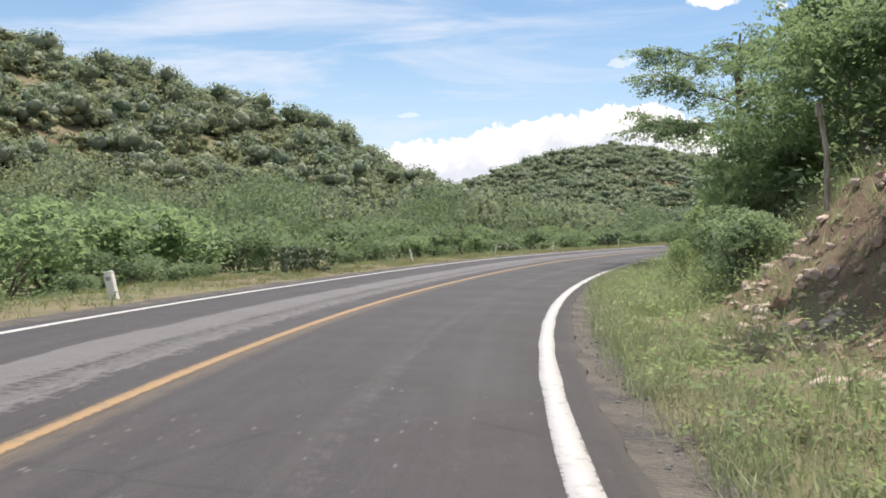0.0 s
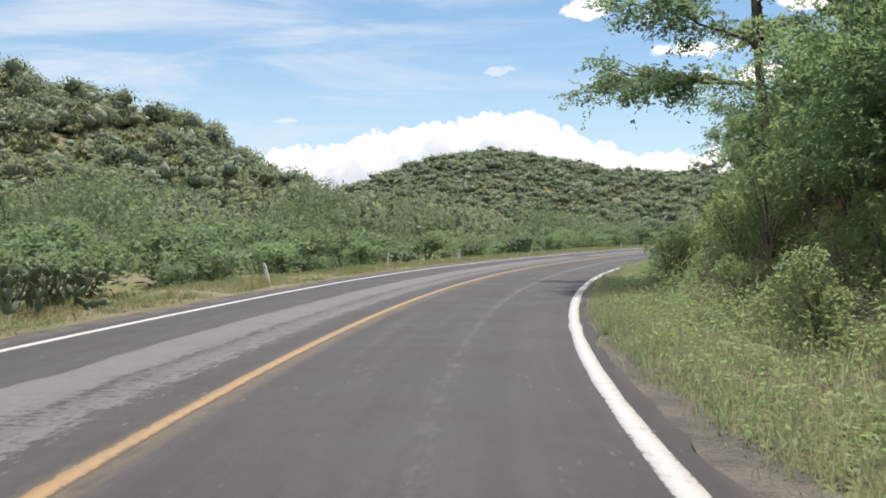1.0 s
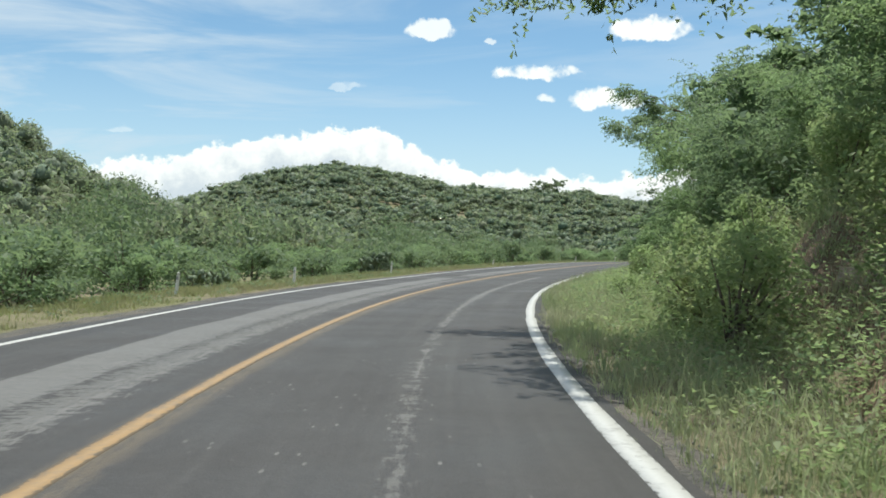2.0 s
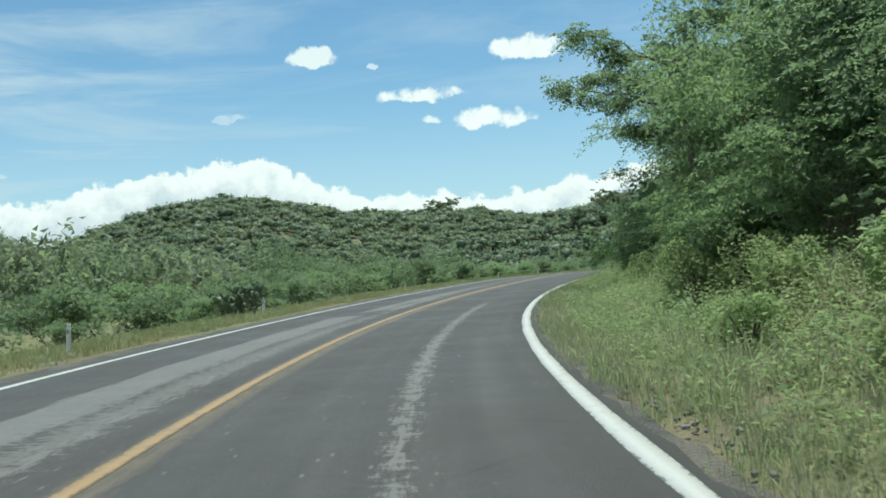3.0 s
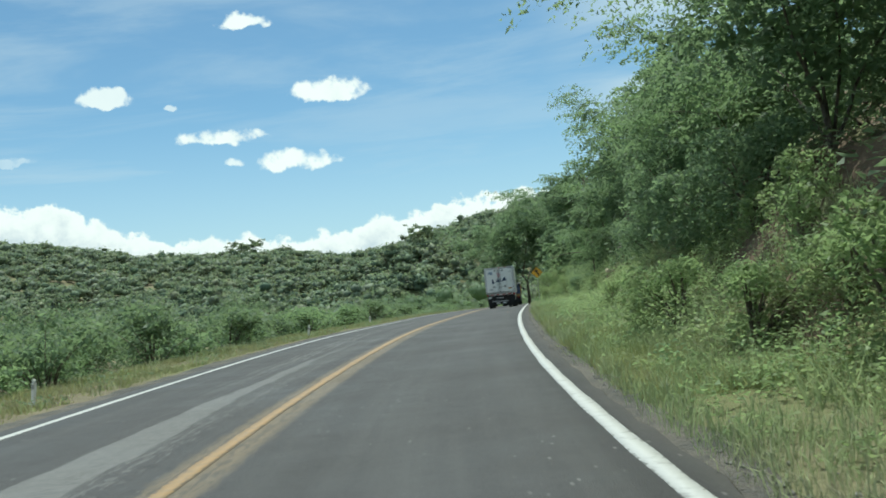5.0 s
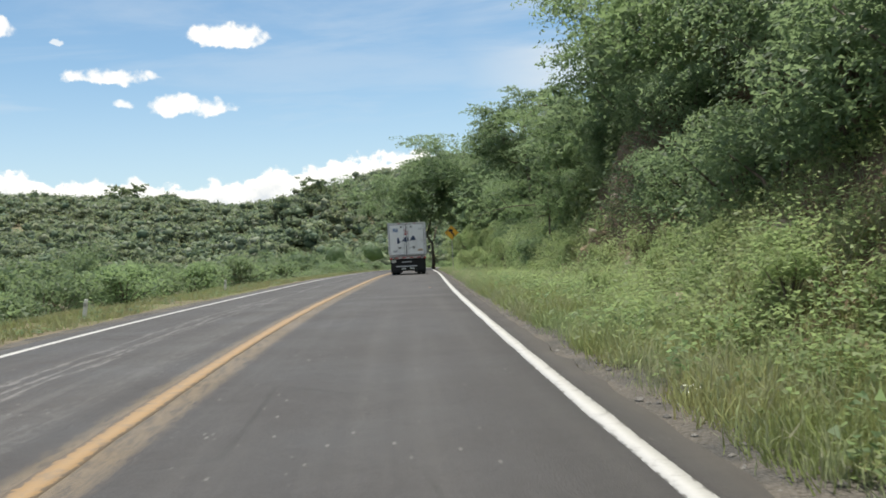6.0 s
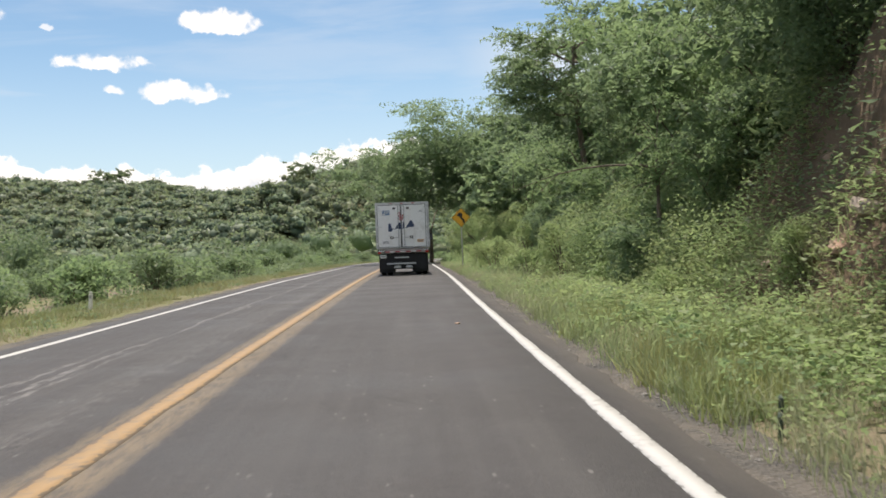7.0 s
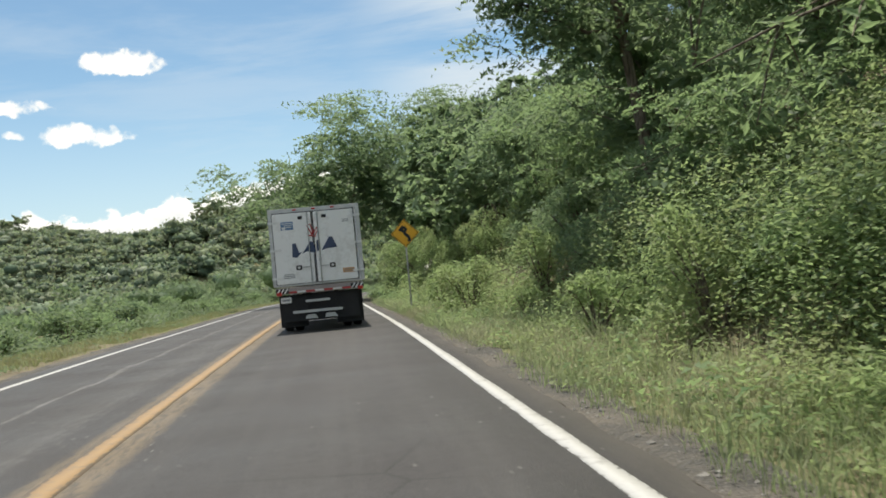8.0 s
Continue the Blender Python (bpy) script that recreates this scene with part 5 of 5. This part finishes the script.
def ribbon(points, width, thick=0.004):
    """A flat band through points of a plane."""
    bm = bmesh.new()
    rows = []
    for i, p in enumerate(points):
        a, b = Vector(points[max(0, i - 1)]), Vector(points[min(len(points) - 1, i + 1)])
        d = (b - a).normalized()
        nrm = Vector((-d.y, d.x)) * width / 2
        rows.append([bm.verts.new((p[0] + k * nrm.x, y, p[1] + k * nrm.y)) for y in (0, thick) for k in (-1, 1)])
    for r0, r1 in zip(rows[:-1], rows[1:]):
        for i, j in ((0, 1), (1, 3), (3, 2), (2, 0)):
            bm.faces.new((r0[i], r0[j], r1[j], r1[i]))
    for r in (rows[0], rows[-1]):
        bm.faces.new((r[0], r[1], r[3], r[2]))
    bmesh.ops.recalc_face_normals(bm, faces=bm.faces[:])
    return bm


bm = ribbon([(0.13, -0.30), (0.14, -0.20), (0.12, -0.12), (0.03, -0.05), (-0.02, 0.02), (0.0, 0.09), (0.05, 0.15), (0.01, 0.20), (-0.08, 0.20)], 0.11)
tipv = [bm.verts.new(c) for c in ((-0.24, 0, 0.12), (-0.03, 0, 0.02), (-0.07, 0, 0.31))]
bm.faces.new(tipv)
part("arrow", bm, BLACK, plate, "black bent arrow", pose(0, -0.014, 0))
part("border", box(0.69, 0.004, 0.016, 0, -0.009, 0, 0, rot=Matrix.Rotation(radians(45), 4, "Y") @ Matrix.Translation((0, 0, 0.34))), BLACK, plate)
for a in (135, 225, 315):
    part("border", box(0.69, 0.004, 0.016, 0, -0.009, 0, 0, rot=Matrix.Rotation(radians(a), 4, "Y") @ Matrix.Translation((0, 0, 0.34))), BLACK, plate)

# pale boulder standing beside the sign
x, y = 82.0, 143.5
me = rock_data(40, 0.6, 0.5, 1.6, 1.2)
me.materials.clear()
me.materials.append(simple("limestone", (0.78, 0.75, 0.69), 0.9, 0, 0.3, 3.5, 0.02, (0.16, 0.14, 0.11), 0.7))
tagged(part("boulder", me, None, None, "", pose(x, y, float(ground_z([x], [y])[0]) + 0.75, 4, 14, 20)), "pale upright limestone boulder in the roadside grass", "boulder")

# dark prickly seedlings and litter on the verge
DARK_PAD, PLASTIC = simple("dark_pad", (0.03, 0.05, 0.03), 0.6), simple("white_plastic", (0.7, 0.7, 0.68), 0.5)
for s, o in ((108.0, 4.5), (108.6, 4.75)):
    x, y, _ = road_point(s, o)
    tagged(part("cactus_pad", rock_data(int(s * 10), 0.11, 0.04, 0.19, 0.2, DARK_PAD), None, None, "", pose(x, y, float(ground_z([x], [y])[0]) + 0.1, 0, 8, 30)), "dark green cactus pad growing at the road edge", "cactus", "cactus pads")
for s, o in ((69.2, 4.35), (92.6, 4.5)):
    x, y, _ = road_point(s, o)
    tagged(part("litter", rock_data(int(s * 7), 0.28, 0.18, 0.08, 0.9, PLASTIC), None, None, "", pose(x, y, float(ground_z([x], [y])[0]) + 0.07, 5, 8, 30)), "crumpled white plastic litter in the verge grass", "litter", "litter")
x, y, z = road_point(117.2, 2.9)
tagged(part("paper_scrap", rock_data(77, 0.10, 0.06, 0.03, 0.9), None, None, "", pose(x, y, z + 0.012, 0, 0, 20)), "pale scrap of paper on the asphalt", "litter")

# ---- vehicles ----
PANEL = simple("white_box_panel", (0.86, 0.86, 0.855), 0.42, 0, 0.06, 1.2, 0.0, (0.42, 0.39, 0.36), 0.35)
FRAME = simple("aluminium_frame", (0.60, 0.60, 0.60), 0.45, 0.25, 0.2, 5.0)
SEAL = simple("black_rubber_seal", (0.02, 0.02, 0.022), 0.75)
RUBBER = simple("tyre_rubber", (0.022, 0.022, 0.022), 0.85, 0, 0.2, 8.0, 0.004)
DARK = simple("underbody_black", (0.018, 0.018, 0.02), 0.7, 0, 0.3, 4.0)
NAVY = simple("navy_print", (0.035, 0.055, 0.12), 0.4, 0, 0.1)
RED = simple("red_print", (0.45, 0.05, 0.05), 0.4)
WHITE = simple("white_enamel", (0.78, 0.78, 0.77), 0.35)
ORANGE = simple("orange_sticker", (0.62, 0.32, 0.10), 0.5)
BLUE = simple("blue_sticker", (0.06, 0.17, 0.36), 0.4)
GREY = simple("grey_print", (0.30, 0.31, 0.34), 0.5)
GLASS = simple("dark_glass", (0.02, 0.025, 0.03), 0.06)
STEEL = simple("bare_steel", (0.5, 0.5, 0.5), 0.35, 0.8)
LAMP = simple("red_lamp", (0.55, 0.03, 0.02), 0.2)
YELLOWISH = simple("ochre_truck_paint", (0.42, 0.24, 0.05), 0.55, 0, 0.3, 2.0, 0.0, (0.15, 0.10, 0.06), 0.6)
TARP = simple("blue_tarpaulin", (0.05, 0.07, 0.14), 0.7, 0, 0.4, 2.0, 0.01)


def wheel(parent, x, y, r, w, dual=False):
    """A wheel: tyre with a rounded shoulder, and a dished rim with a hub."""
    hub = part("wheel", rod((-w * 0.3, 0, 0), (w * 0.3, 0, 0), r * 0.2, None, 14), STEEL, parent, "", pose(x, y, r))
    for dx in ((-w * 0.56, w * 0.56) if dual else (0,)):
        bm = bmesh.new()
        prof = [(r * 0.56, -w * 0.42), (r * 0.86, -w * 0.5), (r * 0.97, -w * 0.4), (r, -w * 0.25), (r, w * 0.25), (r * 0.97, w * 0.4), (r * 0.86, w * 0.5), (r * 0.56, w * 0.42)]
        n = 28
        ring = [[bm.verts.new((dx + q, math.cos(6.2832 * k / n) * p, math.sin(6.2832 * k / n) * p)) for p, q in prof] for k in range(n)]
        for k in range(n):
            a, b = ring[k], ring[(k + 1) % n]
            for i in range(len(prof) - 1):
                bm.faces.new((a[i], b[i], b[i + 1], a[i + 1]))
        part("tyre", bm, RUBBER, hub)
        bm = bmesh.new()
        prof = [(r * 0.57, -w * 0.4), (r * 0.5, -w * 0.3), (r * 0.42, 0), (r * 0.2, 0.02), (r * 0.5, w * 0.3), (r * 0.57, w * 0.4)]
        ring = [[bm.verts.new((dx + q, math.cos(6.2832 * k / n) * p, math.sin(6.2832 * k / n) * p)) for p, q in prof] for k in range(n)]
        for k in range(n):
            a, b = ring[k], ring[(k + 1) % n]
            for i in range(len(prof) - 1):
                bm.faces.new((a[i], b[i], b[i + 1], a[i + 1]))
        part("rim", bm, STEEL, hub)


def cab(parent, y, w, h, length, mat):
    """A cab-over body with windscreen, side windows and mirrors."""
    bm = bmesh.new()
    prof = [(0, 0.55), (0, h), (length * 0.75, h), (length * 0.97, h * 0.62), (length, 0.55)]
    sides = [[bm.verts.new((sx * w / 2, y + a, b)) for a, b in prof] for sx in (-1, 1)]
    for i in range(5):
        j = (i + 1) % 5
        bm.faces.new((sides[0][i], sides[0][j], sides[1][j], sides[1][i]))
    bm.faces.new(sides[0][::-1])
    bm.faces.new(sides[1])
    bmesh.ops.recalc_face_normals(bm, faces=bm.faces[:])
    bmesh.ops.bevel(bm, geom=bm.edges[:], offset=0.06, segments=2, affect="EDGES")
    body = part("cab", bm, mat, parent)
    d = math.atan2(length * 0.22, h * 0.38)
    part("windscreen", box(w * 0.86, 0.02, h * 0.34, 0, y + length * 0.875, h * 0.80, 0.008, rot=Matrix.Rotation(d, 4, "X")), GLASS, body)
    for sx in (-1, 1):
        part("side_window", box(0.02, length * 0.5, h * 0.26, sx * (w / 2 + 0.006), y + length * 0.42, h * 0.78, 0.008), GLASS, body)
        arm = part("mirror_arm", rod((sx * w / 2, y + length * 0.8, h * 0.72), (sx * (w / 2 + 0.28), y + length * 0.88, h * 0.74), 0.015), SEAL, body)
        m = part("mirror", box(0.18, 0.07, 0.36, sx * (w / 2 + 0.34), y + length * 0.88, h * 0.70, 0.03), SEAL, parent)
        part("mirror_glass", box(0.14, 0.008, 0.30, sx * (w / 2 + 0.34), y + length * 0.88 - 0.04, h * 0.70, 0.003), GLASS, m)
    return body


TRUCK_S = 144.0
x, y, z = road_point(TRUCK_S, 1.72, 0.006)
truck = thing("box_truck", pose(x, y, z, 0, 0, -math.degrees(road_heading(TRUCK_S + 3))), "white refrigerated box truck with closed rear doors on the road", "truck")
BW, Z0, Z1, LEN = 2.4, 1.22, 3.27, 6.2
part("body", box(BW, LEN, Z1 - Z0, 0, LEN / 2 + 0.02, (Z0 + Z1) / 2, 0.02), PANEL, truck)
for sx in (-1, 1):
    part("corner_post", box(0.10, 0.06, Z1 - Z0, sx * (BW / 2 - 0.05), 0.0, (Z0 + Z1) / 2, 0.012), FRAME, truck)
part("header_rail", box(BW - 0.2, 0.06, 0.11, 0, 0.0, Z1 - 0.056, 0.012), FRAME, truck)
part("sill_rail", box(BW - 0.2, 0.06, 0.05, 0, 0.0, Z0 + 0.026, 0.008), FRAME, truck)
for lx in (-0.5, 0, 0.5):
    part("marker_lamp", box(0.10, 0.02, 0.035, lx, -0.04, Z1 - 0.05, 0.008), LAMP, truck)
DH, DZ = 1.86, Z0 + 0.05 + 0.94
for sx, wd in ((-1, 1.06), (1, 1.10)):
    cx = -0.05 + sx * (wd / 2 + 0.006)
    part("door_seal", box(wd, 0.02, DH + 0.04, cx, -0.012, DZ, 0.004), SEAL, truck)
    door = part("door", box(wd - 0.045, 0.04, DH, cx, -0.035, DZ, 0.012), PANEL, truck)
    for hz in (0.72, 0.0, -0.74):
        part("hinge", box(0.30, 0.018, 0.06, sx * 1.06, -0.065, DZ + hz + sx * 0.03, 0.006), WHITE, door, "white painted hinge strap")
    rx = -0.05 + sx * 0.13
    part("lock_rod", rod((rx, -0.085, Z0 - 0.04), (rx, -0.085, Z1 - 0.12), 0.014), STEEL, door)
    for hz in (-0.85, -0.35, 0.35, 0.85):
        part("rod_bracket", box(0.07, 0.035, 0.035, rx, -0.072, DZ + hz, 0.006), FRAME, door)
    h0 = DZ - 0.52
    part("handle", box(0.20, 0.018, 0.03, rx + sx * 0.12, -0.10, h0, 0.006), STEEL, door)
    part("handle_plate", box(0.15, 0.012, 0.12, rx + sx * 0.31, -0.064, h0, 0.03), SEAL, door)
    part("handle_inset", box(0.075, 0.012, 0.06, rx + sx * 0.31, -0.07, h0, 0.015), WHITE, door)
    part("vent", box(0.12, 0.02, 0.085, -0.05 + sx * 0.31, -0.06, Z1 - 0.27, 0.008), SEAL, door)
# stickers, with writing as bars
st = part("sticker", box(0.32, 0.006, 0.21, -0.72, -0.059, Z1 - 0.46, 0.002), BLUE, truck, "blue and white sticker")
for i in range(3):
    part("bar", box(0.27 - 0.05 * i, 0.004, 0.022, -0.72 + 0.02 * i, -0.064, Z1 - 0.40 - 0.05 * i, 0), WHITE, st)
part("bar", box(0.10, 0.004, 0.06, -0.81, -0.064, Z1 - 0.52, 0), WHITE, st)
st = part("sticker", box(0.31, 0.006, 0.12, 0.80, -0.059, Z0 + 0.30, 0.002), ORANGE, truck, "faded orange sticker")
for i in range(2):
    part("bar", box(0.25, 0.004, 0.02, 0.80, -0.064, Z0 + 0.275 + 0.045 * i, 0), GREY, st)
for i in range(3):
    part("print_bar", box(0.32 - 0.03 * i, 0.004, 0.024, -0.76, -0.058, Z0 + 0.22 + 0.045 * i, 0), GREY, truck, "grey unreadable print")
    part("print_bar", box(0.18, 0.004, 0.014, 0.82, -0.058, Z1 - 0.40 - 0.03 * i, 0), GREY, truck)
# big trade mark as plain slanted blocks
LG = Z1 - 1.05


def slab(points, thick=0.004):
    """A flat piece with the given outline."""
    bm = bmesh.new()
    a, c = [[bm.verts.new((px, q, pz)) for px, pz in points] for q in (0, thick)]
    k = len(points)
    for i in range(k):
        bm.faces.new((a[i], a[(i + 1) % k], c[(i + 1) % k], c[i]))
    bm.faces.new(a)
    bm.faces.new(c[::-1])
    bmesh.ops.recalc_face_normals(bm, faces=bm.faces[:])
    return bm


for pts in ([(-0.62, 0.10), (-0.53, 0.12), (-0.46, -0.14), (-0.38, -0.12), (-0.52, -0.27), (-0.64, -0.24)], [(-0.38, -0.17), (-0.14, 0.14), (-0.07, 0.12), (-0.01, -0.15), (-0.09, -0.16), (-0.24, -0.12)],
            [(0.02, 0.15), (0.10, 0.17), (0.10, -0.12), (0.0, -0.14)], [(0.13, -0.13), (0.35, 0.22), (0.44, 0.21), (0.55, -0.06), (0.46, -0.08), (0.28, -0.08)]):
    part("mark_block", slab(pts), NAVY, truck, "navy blue trade mark block", pose(0, -0.062, LG))
for pts in ([(-0.08, 0.30), (-0.20, 0.56), (-0.12, 0.60), (-0.06, 0.42), (-0.08, 0.30)], [(-0.08, 0.30), (0.06, 0.50), (0.08, 0.42), (0.0, 0.30)], [(-0.2, 0.30), (0.02, 0.26)]):
    part("mark_stroke", ribbon(pts, 0.032, 0.004), RED, truck, "thin red trade mark outline", pose(0, -0.062, LG))
# rear beam with reflective tape, hazard panels and lamps
beam = part("rear_beam", box(2.3, 0.12, 0.17, 0, -0.04, 1.10, 0.015), simple("dusty_beam", (0.34, 0.30, 0.29), 0.6), truck)
for i in range(7):
    part("reflective_tape", box(0.23, 0.006, 0.05, -0.72 + 0.235 * i, -0.104, 1.06, 0), WHITE if i % 2 else RED, beam)
for sx in (-1, 1):
    pn = part("hazard_panel", box(0.34, 0.01, 0.13, sx * 0.98, -0.108, 1.10, 0), DARK, beam, "black panel with white slanting stripes")
    for i in range(3):
        part("stripe", box(0.035, 0.004, 0.15, sx * 0.98 - 0.10 + 0.10 * i, -0.116, 1.10, 0, rot=Matrix.Rotation(radians(38), 4, "Y")), WHITE, pn)
    part("tail_lamp", box(0.14, 0.05, 0.09, sx * 1.06, -0.13, 1.03, 0.015), LAMP, truck)
# underside, flaps, bars
for sx in (-1, 1):
    part("chassis_rail", box(0.09, 7.4, 0.22, sx * 0.42, 3.8, 0.92, 0.01), DARK, truck)
    part("mud_flap", box(0.72, 0.02, 0.84, sx * 0.74, 0.30, 0.56, 0.008), SEAL, truck)
    part("flap_print", slab([(-0.17, 0), (0.17, 0), (0.10, 0.11), (-0.13, 0.11)], 0.006), WHITE, truck, "white unreadable print", pose(sx * 0.26 - 0.02, 0.085, 0.33))
    wheel(truck, sx * 0.80, 1.35, 0.48, 0.25, True)
    wheel(truck, sx * 0.98, 6.9, 0.48, 0.26)
    part("side_guard", box(0.04, 2.6, 0.12, sx * 1.08, 4.0, 0.75, 0.01), GREY, truck)
part("rear_apron", box(2.0, 0.03, 0.72, 0, 0.12, 0.64, 0.01), DARK, truck)
for sx in (-1, 1):
    part("bar_hanger", box(0.06, 0.06, 0.6, sx * 0.4, 0.02, 0.72, 0.008), DARK, truck)
part("underrun_bar", box(1.30, 0.06, 0.07, -0.10, -0.03, 0.53, 0.01), STEEL, truck, "scuffed bare metal bar")
part("step_bar", box(0.64, 0.06, 0.06, -0.08, -0.03, 0.80, 0.01), STEEL, truck)
lp = part("licence_plate", box(0.27, 0.012, 0.15, -0.90, -0.03, 0.86, 0.004), WHITE, truck, "white plate with a dark bar")
part("bar", box(0.2, 0.004, 0.05, -0.90, -0.038, 0.86, 0), GREY, lp)
part("axle", rod((-0.9, 1.35, 0.48), (0.9, 1.35, 0.48), 0.09), DARK, truck)
part("fuel_tank", rod((-0.85, 3.0, 0.7), (-0.85, 4.2, 0.7), 0.28, None, 18), STEEL, truck)
cab(truck, 6.3, 2.15, 2.55, 1.75, WHITE)
part("front_bumper", box(2.15, 0.18, 0.35, 0, 8.08, 0.55, 0.05), DARK, truck)

# tipper truck farther on
TIP_S = 178.0
x, y, z = road_point(TIP_S, 1.75, 0.006)
tip = thing("dump_truck", pose(x, y, z, 0, 0, -math.degrees(road_heading(TIP_S + 3))), "ochre dump truck with a dark blue tarpaulin on its tail", "truck")
bm = bmesh.new()
sec = [(-1.0, 1.05), (-1.2, 1.35), (-1.2, 2.3), (-0.95, 2.5), (0.95, 2.5), (1.2, 2.3), (1.2, 1.35), (1.0, 1.05)]
ends = [[bm.verts.new((a, yy, b)) for a, b in sec] for yy in (0.0, 4.6)]
for i in range(8):
    j = (i + 1) % 8
    bm.faces.new((ends[0][i], ends[0][j], ends[1][j], ends[1][i]))
bm.faces.new(ends[0][::-1])
bm.faces.new(ends[1])
bmesh.ops.recalc_face_normals(bm, faces=bm.faces[:])
bmesh.ops.bevel(bm, geom=bm.edges[:], offset=0.04, segments=2, affect="EDGES")
part("bed", bm, YELLOWISH, tip)
part("tarpaulin", box(2.3, 0.05, 1.15, 0, -0.05, 1.85, 0.02), TARP, tip)
part("top_rail", box(2.42, 0.08, 0.06, 0, -0.02, 2.5, 0.015), PALE, tip)
for i in range(4):
    for sx in (-1, 1):
        part("rib", box(0.06, 0.10, 1.0, sx * 1.22, 0.6 + i * 1.15, 1.83, 0.015), YELLOWISH, tip)
for sx in (-1, 1):
    part("chassis_rail", box(0.1, 7.0, 0.25, sx * 0.42, 3.6, 0.9, 0.01), DARK, tip)
    wheel(tip, sx * 0.8, 1.0, 0.5, 0.26, True)
    wheel(tip, sx * 0.8, 2.2, 0.5, 0.26, True)
    wheel(tip, sx * 1.0, 6.2, 0.5, 0.28)
    part("mud_flap", box(0.6, 0.02, 0.5, sx * 0.76, 0.25, 0.6, 0.008), SEAL, tip)
    part("tail_lamp", box(0.2, 0.05, 0.1, sx * 0.9, -0.03, 0.95, 0.015), LAMP, tip)
part("rear_beam", box(2.0, 0.1, 0.16, 0, 0.02, 0.9, 0.015), DARK, tip)
cab(tip, 5.0, 2.3, 2.75, 2.1, GREY)
part("roof_visor", box(2.2, 0.5, 0.06, 0, 5.2, 2.95, 0.02), DARK, tip)
